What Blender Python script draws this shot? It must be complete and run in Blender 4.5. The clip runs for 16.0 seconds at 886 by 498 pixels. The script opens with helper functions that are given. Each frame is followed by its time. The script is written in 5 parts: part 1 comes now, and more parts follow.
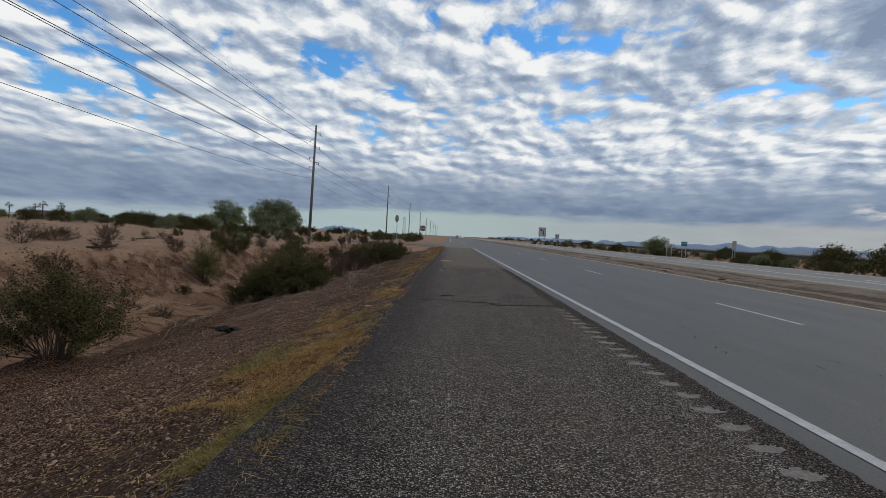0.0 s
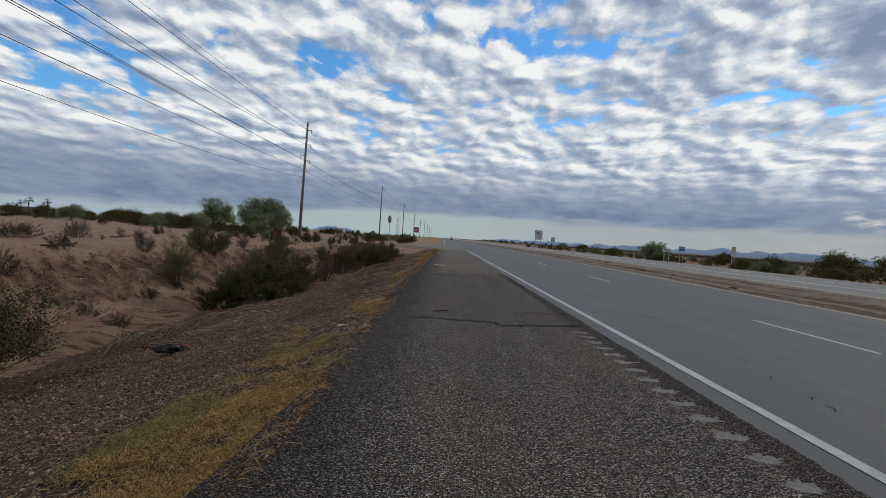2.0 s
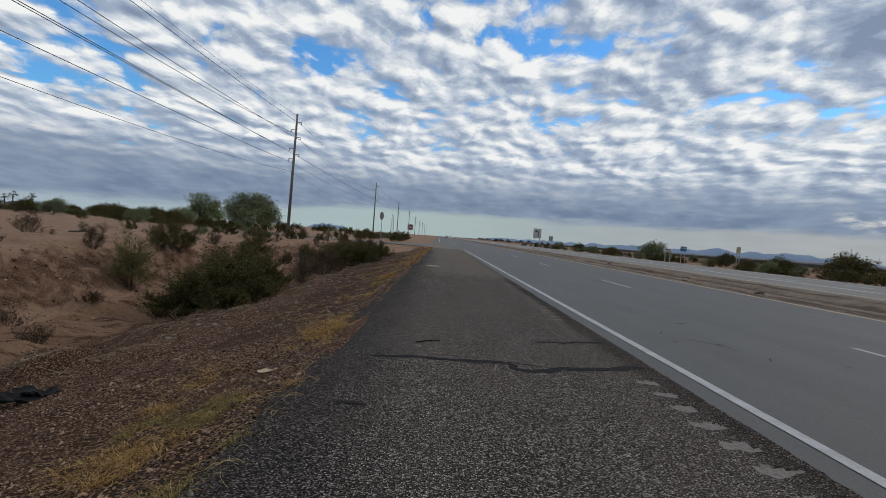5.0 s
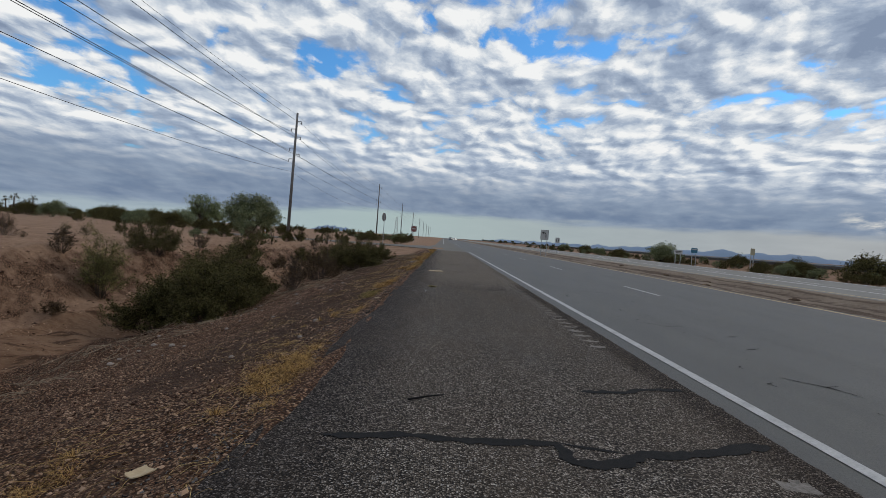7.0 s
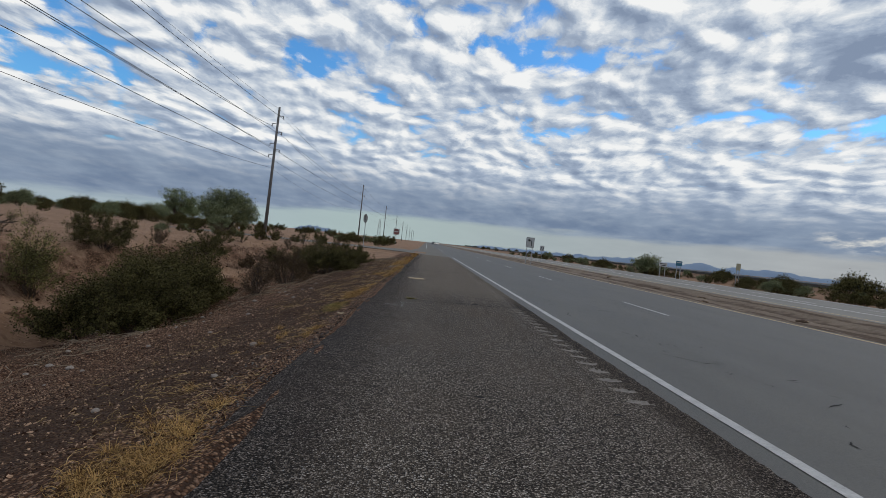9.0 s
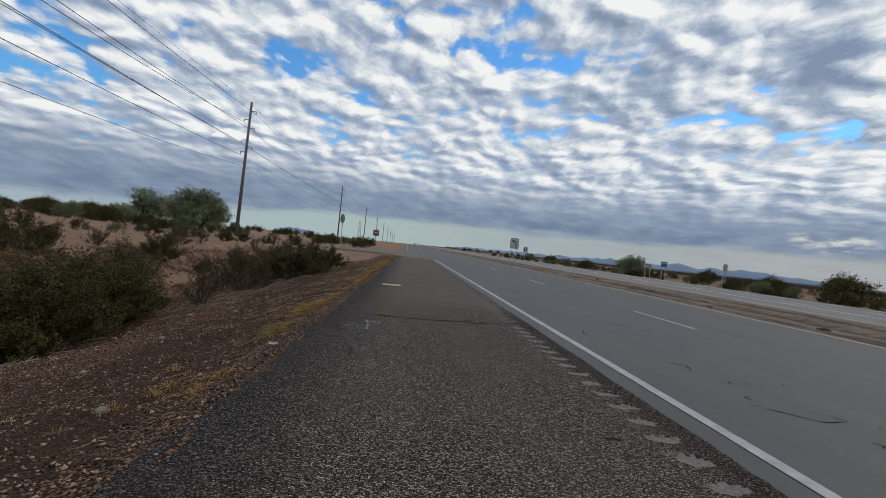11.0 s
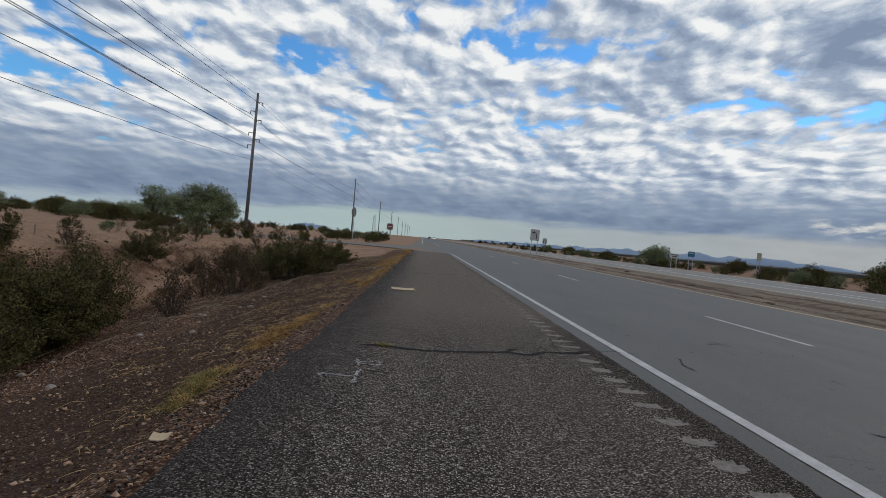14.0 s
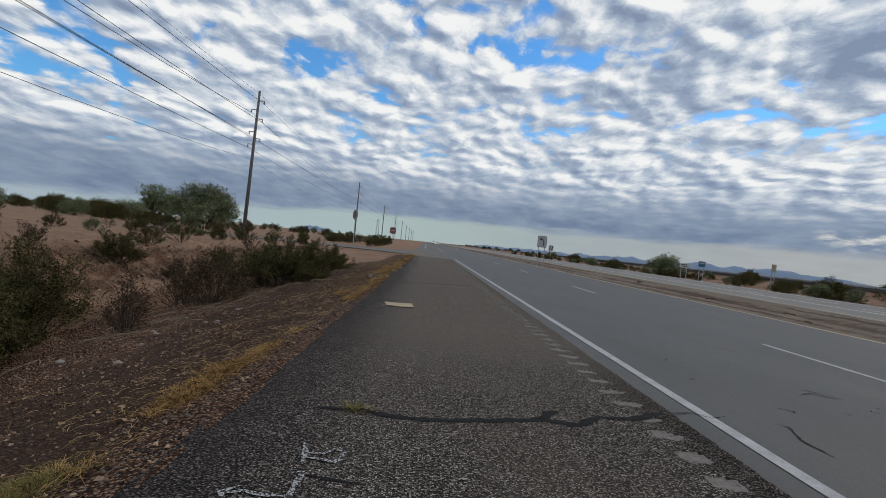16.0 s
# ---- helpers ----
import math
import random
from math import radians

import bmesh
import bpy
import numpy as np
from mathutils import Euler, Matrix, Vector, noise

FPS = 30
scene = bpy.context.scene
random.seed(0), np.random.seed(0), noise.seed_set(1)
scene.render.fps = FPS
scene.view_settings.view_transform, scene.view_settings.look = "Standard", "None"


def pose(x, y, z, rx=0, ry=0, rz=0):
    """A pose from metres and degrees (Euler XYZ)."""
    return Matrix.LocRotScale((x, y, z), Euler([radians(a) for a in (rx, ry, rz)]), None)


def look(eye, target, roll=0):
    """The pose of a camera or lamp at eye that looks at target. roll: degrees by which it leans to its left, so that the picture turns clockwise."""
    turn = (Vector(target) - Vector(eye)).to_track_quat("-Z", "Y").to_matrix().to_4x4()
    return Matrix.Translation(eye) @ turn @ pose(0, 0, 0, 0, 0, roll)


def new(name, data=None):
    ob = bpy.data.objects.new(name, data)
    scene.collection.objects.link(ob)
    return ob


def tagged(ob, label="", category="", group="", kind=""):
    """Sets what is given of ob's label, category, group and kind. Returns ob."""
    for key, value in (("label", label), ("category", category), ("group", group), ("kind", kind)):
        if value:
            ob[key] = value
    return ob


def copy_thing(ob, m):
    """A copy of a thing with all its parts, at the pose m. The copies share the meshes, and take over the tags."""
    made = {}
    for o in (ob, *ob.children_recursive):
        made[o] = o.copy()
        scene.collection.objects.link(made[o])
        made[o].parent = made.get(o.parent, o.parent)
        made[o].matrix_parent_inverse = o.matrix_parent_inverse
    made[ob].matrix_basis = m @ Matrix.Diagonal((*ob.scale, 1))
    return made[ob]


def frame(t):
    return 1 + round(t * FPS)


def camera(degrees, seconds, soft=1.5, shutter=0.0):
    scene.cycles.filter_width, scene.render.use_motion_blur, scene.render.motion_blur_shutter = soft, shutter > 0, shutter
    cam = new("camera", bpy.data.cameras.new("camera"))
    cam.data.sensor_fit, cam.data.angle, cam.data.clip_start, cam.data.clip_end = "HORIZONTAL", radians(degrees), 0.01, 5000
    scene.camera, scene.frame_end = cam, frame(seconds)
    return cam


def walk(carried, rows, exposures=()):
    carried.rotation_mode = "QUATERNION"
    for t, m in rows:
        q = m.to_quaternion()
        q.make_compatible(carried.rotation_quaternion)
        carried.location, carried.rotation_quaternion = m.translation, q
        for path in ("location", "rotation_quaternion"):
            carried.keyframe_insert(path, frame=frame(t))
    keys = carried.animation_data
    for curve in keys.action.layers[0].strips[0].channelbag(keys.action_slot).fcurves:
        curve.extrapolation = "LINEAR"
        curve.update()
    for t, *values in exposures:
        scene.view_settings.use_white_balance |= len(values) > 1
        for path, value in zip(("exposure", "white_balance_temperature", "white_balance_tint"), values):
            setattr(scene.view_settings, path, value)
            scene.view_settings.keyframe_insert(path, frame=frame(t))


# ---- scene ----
cam = camera(79.2, 16.0, 0.55)
PATH = [
    (0, (-0.145, -0.211, 1.199), (-0.169, 1.788, 1.149), 2.9),
    (0.5, (-0.173, 0.345, 1.185), (-0.221, 2.344, 1.143), 2.9),
    (1, (-0.166, 0.691, 1.193), (-0.22, 2.69, 1.162), 3.1),
    (1.5, (-0.159, 1.175, 1.238), (-0.208, 3.174, 1.223), 3.1),
    (2, (-0.162, 1.658, 1.209), (-0.163, 3.658, 1.167), 3.6),
    (2.5, (-0.143, 2.203, 1.176), (-0.118, 4.201, 1.104), 3.5),
    (3, (-0.161, 2.673, 1.18), (-0.104, 4.671, 1.107), 3.8),
    (3.5, (-0.135, 3.137, 1.156), (-0.058, 5.134, 1.078), 3.9),
    (4, (-0.139, 3.544, 1.182), (-0.104, 5.543, 1.117), 3.4),
    (4.5, (-0.102, 3.985, 1.173), (-0.078, 5.984, 1.121), 3.9),
    (7, (-0.091, 6.407, 1.173), (-0.089, 8.407, 1.131), 3.9),
    (7.5, (-0.137, 6.879, 1.183), (-0.132, 8.878, 1.144), 3.7),
    (8, (-0.099, 7.372, 1.171), (-0.074, 9.371, 1.131), 4.4),
    (8.5, (-0.092, 7.877, 1.179), (-0.059, 9.876, 1.139), 4.8),
    (9, (-0.082, 8.325, 1.164), (-0.017, 10.323, 1.144), 5.9),
    (11.5, (0.027, 11.336, 1.122), (0.176, 13.331, 1.116), 5.9),
    (12, (0.025, 11.802, 1.117), (0.167, 13.796, 1.059), 7.0),
    (12.5, (0.045, 12.265, 1.119), (0.135, 14.262, 1.051), 5.4),
    (13, (0.035, 12.659, 1.123), (0.116, 14.656, 1.039), 4.8),
    (13.5, (0.068, 13.089, 1.117), (0.164, 15.085, 1.051), 3.9),
    (14, (0.037, 13.498, 1.129), (0.117, 15.496, 1.091), 4.7),
    (14.5, (0.057, 13.964, 1.123), (0.151, 15.96, 1.048), 4.3),
    (15, (0.056, 14.386, 1.16), (0.118, 16.384, 1.111), 4.2),
    (15.5, (0.079, 14.827, 1.153), (0.18, 16.824, 1.111), 4.5),
    (16, (0.084, 15.327, 1.153), (0.149, 17.326, 1.132), 5.7),
]
walk(cam, [(t, look(e, g, r)) for t, e, g, r in PATH])

# ---------------------------------------------------------------- light
SUN_EL, SUN_AZ = radians(36), radians(70)   # azimuth clockwise from ahead
EXPOSURE = 0.0
scene.view_settings.exposure = EXPOSURE

world = bpy.data.worlds.new("sky")
scene.world = world
world.use_nodes = True


class Nodes:
    """Short calls for a node tree: each returns the output socket."""

    def __init__(self, tree):
        self.t = tree
        tree.nodes.clear()

    def add(self, kind, **props):
        n = self.t.nodes.new(kind)
        for k, v in props.items():
            setattr(n, k, v)
        return n

    def put(self, sock, v):
        if isinstance(v, bpy.types.NodeSocket):
            self.t.links.new(v, sock)
        elif v is not None:
            sock.default_value = v

    def math(self, op, a, b=0.0, c=0.0, clamp=False):
        n = self.add("ShaderNodeMath", operation=op, use_clamp=clamp)
        for s, v in zip(n.inputs, (a, b, c)):
            self.put(s, v)
        return n.outputs[0]

    def vec(self, op, a, b=(0, 0, 0), scale=None):
        n = self.add("ShaderNodeVectorMath", operation=op)
        self.put(n.inputs[0], a)
        self.put(n.inputs[1], b)
        if scale is not None:
            self.put(n.inputs["Scale"], scale)
        return n.outputs["Value"] if op in ("DOT_PRODUCT", "LENGTH", "DISTANCE") else n.outputs["Vector"]

    def noise(self, v, scale, detail=4.0, rough=0.55, distortion=0.0, color=False):
        n = self.add("ShaderNodeTexNoise")
        self.put(n.inputs["Vector"], v)
        for k, x in (("Scale", scale), ("Detail", detail), ("Roughness", rough), ("Distortion", distortion)):
            self.put(n.inputs[k], x)
        return n.outputs["Color" if color else "Fac"]

    def voronoi(self, v, scale, feature="F1", out="Distance", smooth=0.3, rnd=1.0):
        n = self.add("ShaderNodeTexVoronoi", feature=feature)
        self.put(n.inputs["Vector"], v)
        self.put(n.inputs["Scale"], scale)
        self.put(n.inputs["Randomness"], rnd)
        if feature == "SMOOTH_F1":
            self.put(n.inputs["Smoothness"], smooth)
        return n.outputs[out]

    def ramp(self, fac, stops, interp="LINEAR"):
        n = self.add("ShaderNodeValToRGB")
        n.color_ramp.interpolation = interp
        els = n.color_ramp.elements
        while len(els) < len(stops):
            els.new(0.5)
        for e, (p, c) in zip(els, stops):
            e.position, e.color = p, (*c, 1) if len(c) == 3 else c
        self.put(n.inputs[0], fac)
        return n.outputs[0]

    def span(self, v, a, b, lo=0.0, hi=1.0):
        n = self.add("ShaderNodeMapRange", interpolation_type="SMOOTHSTEP")
        for s, x in zip(n.inputs, (v, a, b, lo, hi)):
            self.put(s, x)
        return n.outputs[0]

    def mix(self, f, a, b, mode="MIX"):
        n = self.add("ShaderNodeMix", data_type="RGBA", blend_type=mode)
        self.put(n.inputs[0], f)
        for s, x in ((n.inputs[6], a), (n.inputs[7], b)):
            self.put(s, (*x, 1) if isinstance(x, tuple) and len(x) == 3 else x)
        return n.outputs[2]

    def sep(self, v):
        n = self.add("ShaderNodeSeparateXYZ")
        self.put(n.inputs[0], v)
        return n.outputs

    def comb(self, x, y, z):
        n = self.add("ShaderNodeCombineXYZ")
        for s, v in zip(n.inputs, (x, y, z)):
            self.put(s, v)
        return n.outputs[0]


def build_sky():
    k = Nodes(world.node_tree)
    d = k.add("ShaderNodeTexCoord").outputs["Generated"]
    d = k.vec("NORMALIZE", d)
    x, y, z = k.sep(d)
    # one layer of puffs overhead, seen at a low angle; its rows run downhill to the right
    deep = k.math("ADD", k.math("MAXIMUM", z, 0.0), 0.07)
    fall = k.math("MULTIPLY", x, k.math("MULTIPLY_ADD", x, 0.45, 0.30))
    uv = k.comb(k.math("MULTIPLY", k.math("DIVIDE", x, k.math("SQRT", k.math("ADD", deep, 0.14))), 2.0), k.math("MULTIPLY_ADD", k.math("LOGARITHM", deep, math.e), 1.85, fall), 0.0)
    centred = lambda v: k.vec("SUBTRACT", v, (0.5, 0.5, 0.5))

    def density(p):
        q = k.vec("ADD", p, k.vec("SCALE", centred(k.noise(p, 2.4, 2.0, 0.5, color=True)), scale=0.20))
        q = k.vec("ADD", q, k.vec("SCALE", centred(k.noise(q, 11.0, 4.0, 0.6, color=True)), scale=0.085))
        puff = k.voronoi(q, 3.9, "SMOOTH_F1", smooth=0.3)
        knob = k.voronoi(q, 10.0, "SMOOTH_F1", smooth=0.3)
        fine = k.noise(q, 12.0, 7.0, 0.60)
        big = k.noise(p, 1.1, 2.0, 0.5)
        row = k.math("SINE", k.math("MULTIPLY_ADD", k.noise(p, 1.2, 2.0), 8.0, k.math("MULTIPLY", k.sep(p)[1], 23.0)))
        v = k.math("MULTIPLY_ADD", puff, -0.95, k.math("MULTIPLY_ADD", knob, -0.40, 0.97))
        v = k.math("MULTIPLY_ADD", k.math("SUBTRACT", fine, 0.5), 0.55, v)
        v = k.math("MULTIPLY_ADD", row, 0.06, v)
        return k.math("MULTIPLY_ADD", k.math("SUBTRACT", big, 0.5), 0.85, v)

    here = density(uv)
    lit = density(k.vec("ADD", uv, (0.032, 0.062, 0.0)))
    el = k.math("ARCSINE", z)

    def patch(way, size, stretch=1.6):
        """1 near that direction, 0 away from it; wider than high."""
        q = k.vec("MULTIPLY", k.vec("SUBTRACT", d, way), (1.0, 1.0, stretch))
        q = k.vec("ADD", q, k.vec("SCALE", k.vec("SUBTRACT", k.noise(d, 14.0, 5.0, 0.6, color=True), (0.5, 0.5, 0.5)), scale=0.13))
        return k.span(k.vec("LENGTH", q), size * 0.1, size * 1.0, 1.0, 0.0)

    gap = None
    for way, size in (((0.039, 0.934, 0.354), 0.055), ((0.129, 0.932, 0.34), 0.055), ((0.476, 0.803, 0.358), 0.05), ((0.567, 0.794, 0.219), 0.05), ((0.613, 0.769, 0.182), 0.05),
                      ((0.61, 0.755, 0.239), 0.045), ((-0.587, 0.782, 0.209), 0.085), ((-0.385, 0.87, 0.306), 0.05), ((-0.261, 0.911, 0.318), 0.05), ((-0.24, 0.926, 0.29), 0.05),
                      ((-0.544, 0.815, 0.197), 0.05), ((-0.055, 0.926, 0.373), 0.06), ((-0.08, 0.90, 0.42), 0.12), ((0.52, 0.72, 0.44), 0.08)):
        g = patch(way, size)
        gap = g if gap is None else k.math("MAXIMUM", gap, g)
    heavy = k.math("MAXIMUM", patch((0.584, 0.746, 0.32), 0.10), k.math("MULTIPLY", patch((0.345, 0.89, 0.29), 0.13, 2.2), 0.55))
    high = k.span(el, radians(6), radians(10))
    cover = k.math("SUBTRACT", here, k.math("MULTIPLY", high, k.math("MULTIPLY", gap, 0.35)))
    cover = k.math("ADD", cover, k.math("MULTIPLY", heavy, 0.4))
    cover = k.math("ADD", cover, k.span(el, radians(6), radians(11), 0.4, 0.05))
    alpha = k.span(cover, -0.12, 0.18)
    slope = k.math("MULTIPLY", k.math("SUBTRACT", here, lit), k.span(el, radians(3), radians(9), 0.35, 1.0))
    thick = k.span(here, 0.15, 0.75)
    bright = k.math("MULTIPLY_ADD", slope, 1.1, k.math("MULTIPLY_ADD", thick, 0.14, 0.555))
    bright = k.math("SUBTRACT", bright, k.span(el, radians(4), radians(9), 0.18, 0.0))
    glow = patch((0.640, 0.765, 0.066), 0.065, 3.0)
    bright = k.math("SUBTRACT", bright, k.math("MULTIPLY", heavy, 0.42), clamp=True)
    shade = k.ramp(bright, ((0.05, (0.225, 0.288, 0.405)), (0.38, (0.355, 0.430, 0.550)), (0.64, (0.59, 0.648, 0.720)), (0.92, (0.885, 0.895, 0.895))))
    sky = k.add("ShaderNodeTexSky", sky_type="NISHITA", sun_disc=False, sun_elevation=SUN_EL, sun_rotation=SUN_AZ, air_density=1.2, dust_density=0.4)
    blue = k.mix(1.0, sky.outputs[0], (0.048, 0.100, 0.152), "MULTIPLY")
    col = k.mix(alpha, blue, shade)
    # the sheet thickens to one grey-blue bank low down
    bank = k.span(k.math("MULTIPLY_ADD", x, radians(0.5), el), radians(3.5), radians(8.5), 1.0, 0.0)
    streak = k.noise(k.vec("MULTIPLY", uv, (1.5, 1.0, 1.0)), 2.6, 5.0, 0.55)
    grey = k.ramp(streak, ((0.35, (0.138, 0.196, 0.300)), (0.64, (0.235, 0.300, 0.400))))
    col = k.mix(k.math("MULTIPLY", bank, 0.88), col, grey)
    col = k.mix(k.math("MULTIPLY", glow, k.span(streak, 0.46, 0.60)), col, (0.74, 0.73, 0.68))
    # pale clear strip over the horizon
    rag = k.noise(k.vec("MULTIPLY", d, (4.0, 4.0, 40.0)), 1.5, 5.0, 0.55)
    edge = k.math("MULTIPLY_ADD", rag, radians(1.6), k.span(x, -0.5, -0.1, radians(0.5), radians(1.5)))
    gone = k.span(k.math("SUBTRACT", el, edge), radians(-0.3), radians(0.55), 1.0, 0.0)
    warm = k.ramp(k.math("MULTIPLY_ADD", x, 0.5, 0.5), ((0.2, (0.38, 0.46, 0.51)), (0.45, (0.40, 0.50, 0.49)), (0.6, (0.39, 0.45, 0.45)), (0.8, (0.46, 0.465, 0.44))))
    side = k.span(k.math("ABSOLUTE", k.math("ADD", x, 0.25)), 0.25, 0.75, 0.90, 0.68)
    col = k.mix(k.math("MULTIPLY", gone, side), col, warm)
    bg = k.add("ShaderNodeBackground")
    k.put(bg.inputs[0], col)
    bg.inputs[1].default_value = 1.0
    k.t.links.new(bg.outputs[0], k.add("ShaderNodeOutputWorld").inputs[0])


build_sky()
sun = new("sun", bpy.data.lights.new("sun", "SUN"))
sun.data.energy, sun.data.angle, sun.data.color = 0.65, radians(14), (1.0, 0.90, 0.76)
sun_way = Vector((math.sin(SUN_AZ) * math.cos(SUN_EL), math.cos(SUN_AZ) * math.cos(SUN_EL), math.sin(SUN_EL)))
sun.matrix_world = look(sun_way * 50, (0, 0, 0))


# ---------------------------------------------------------------- materials
def material(name, paint, through_light=0.0):
    """paint(k) gives colour, roughness, bump height, bump distance, metal."""
    m = bpy.data.materials.new(name)
    m.use_nodes = True
    k = Nodes(m.node_tree)
    colour, rough, height, dist, metal = paint(k)
    b = k.add("ShaderNodeBsdfPrincipled")
    k.put(b.inputs["Base Color"], (*colour, 1) if isinstance(colour, tuple) else colour)
    k.put(b.inputs["Roughness"], rough)
    k.put(b.inputs["Metallic"], metal)
    if isinstance(rough, float) and rough > 0.7:
        b.inputs["Specular IOR Level"].default_value = 0.12
    if height is not None:
        n = k.add("ShaderNodeBump")
        n.inputs["Strength"].default_value = 1.0
        n.inputs["Distance"].default_value = dist
        k.put(n.inputs["Height"], height)
        k.put(b.inputs["Normal"], n.outputs[0])
    shader = b.outputs[0]
    if through_light:
        t = k.add("ShaderNodeBsdfTranslucent")
        k.put(t.inputs[0], colour)
        mix = k.add("ShaderNodeMixShader")
        mix.inputs[0].default_value = through_light
        k.t.links.new(shader, mix.inputs[1])
        k.t.links.new(t.outputs[0], mix.inputs[2])
        shader = mix.outputs[0]
    k.t.links.new(shader, k.add("ShaderNodeOutputMaterial").inputs[0])
    return m


def place(k):
    return k.add("ShaderNodeTexCoord").outputs["Object"]


def mottled(name, a, b, scale, rough=0.8, grain=60.0, bump=0.002, metal=0.0, by_island=0.0, through_light=0.0):
    """Two colours mixed by noise at two scales, with fine relief."""
    def paint(k):
        p = place(k)
        n1, n2 = k.noise(p, scale, 5.0, 0.6), k.noise(p, grain, 3.0, 0.6)
        f = k.math("MULTIPLY_ADD", n2, 0.4, k.math("MULTIPLY", n1, 0.6))
        if by_island:
            f = k.math("MULTIPLY_ADD", k.math("SUBTRACT", k.add("ShaderNodeNewGeometry").outputs["Random Per Island"], 0.5), by_island, f)
        return k.ramp(f, ((0.3, a), (0.7, b))), rough, (n2 if bump else None), bump, metal
    return material(name, paint, through_light)


def chip_paint(k):
    p = place(k)
    cell = k.voronoi(p, 96.0, out="Color")
    dist = k.voronoi(p, 96.0)
    tone = k.math("MULTIPLY_ADD", k.sep(cell)[0], 0.85, k.math("MULTIPLY", k.noise(p, 9.0, 3.0), 0.15))
    col = k.ramp(tone, ((0.08, (0.022, 0.018, 0.015)), (0.38, (0.086, 0.071, 0.059)), (0.62, (0.196, 0.163, 0.134)), (0.80, (0.320, 0.275, 0.234)), (0.95, (0.62, 0.55, 0.48))))
    gap = k.span(dist, 0.44, 0.68)
    col = k.mix(gap, col, (0.016, 0.0135, 0.0115))
    big = k.noise(k.vec("MULTIPLY", p, (1.0, 0.4, 1.0)), 0.8, 4.0, 0.6)
    col = k.mix(k.span(big, 0.35, 0.75, 0.0, 0.32), col, (0.125, 0.093, 0.068))
    # smoother worn strip, tarry fringes by the grass and the lane
    x = k.sep(p)[0]
    fringe = k.span(k.math("MULTIPLY_ADD", k.noise(p, 2.6, 4.0), 0.6, x), -0.75, 0.25, 1.0, 0.0)
    col = k.mix(k.math("MULTIPLY", fringe, 0.85), col, (0.36, 0.345, 0.37), "MULTIPLY")
    tail = k.span(k.math("ABSOLUTE", k.math("SUBTRACT", x, 2.02)), 0.04, 0.30, 1.0, 0.0)
    col = k.mix(k.math("MULTIPLY", tail, 0.8), col, (0.42, 0.38, 0.36), "MULTIPLY")
    # past the second crack the seal is worn smoother and browner
    y = k.sep(p)[1]
    old = k.math("MULTIPLY", k.span(k.math("MULTIPLY_ADD", k.noise(p, 1.2, 4.0), 2.0, y), 20.0, 23.5), k.span(x, -0.7, 0.1))
    col = k.mix(k.math("MULTIPLY", old, 0.75), col, (0.172, 0.143, 0.116))
    return col, 0.9, k.math("MULTIPLY_ADD", dist, -1.0, k.math("MULTIPLY", k.sep(cell)[0], 0.8)), 0.012, 0.0


def road_paint(k):
    p = place(k)
    x, y, z = k.sep(p)
    fine = k.voronoi(p, 120.0, out="Color")
    tone = k.math("MULTIPLY_ADD", k.sep(fine)[0], 0.35, k.math("MULTIPLY", k.noise(k.vec("MULTIPLY", p, (1.0, 0.22, 1.0)), 1.1, 5.0, 0.62), 0.65))
    col = k.ramp(tone, ((0.28, (0.044, 0.0415, 0.037)), (0.52, (0.066, 0.0622, 0.055)), (0.78, (0.094, 0.088, 0.077))))
    wheel = k.math("COSINE", k.math("MULTIPLY", k.math("SUBTRACT", x, 2.44), 2 * math.pi / 1.81))
    track = k.math("MULTIPLY", k.span(k.math("MULTIPLY_ADD", k.noise(k.vec("MULTIPLY", p, (1, .1, 1)), 1.5), 0.8, wheel), 0.2, 1.2), 0.22)
    col = k.mix(track, col, (0.076, 0.073, 0.071))
    # short crazed cracks in the worn stretches
    crack = k.voronoi(k.vec("ADD", p, k.vec("SCALE", k.noise(p, 4.0, 3.0, color=True), scale=0.25)), 2.3, "DISTANCE_TO_EDGE")
    worn = k.span(k.noise(k.vec("MULTIPLY", p, (1.0, 0.35, 1.0)), 0.55, 3.0), 0.56, 0.66)
    thin = k.math("MULTIPLY", k.span(crack, 0.004, 0.012, 1.0, 0.0), worn)
    thin = k.math("MULTIPLY", thin, k.span(k.noise(p, 1.7, 2.0), 0.5, 0.6))
    col = k.mix(thin, col, (0.022, 0.021, 0.021))
    return col, 0.64, k.sep(fine)[0], 0.0012, 0.0


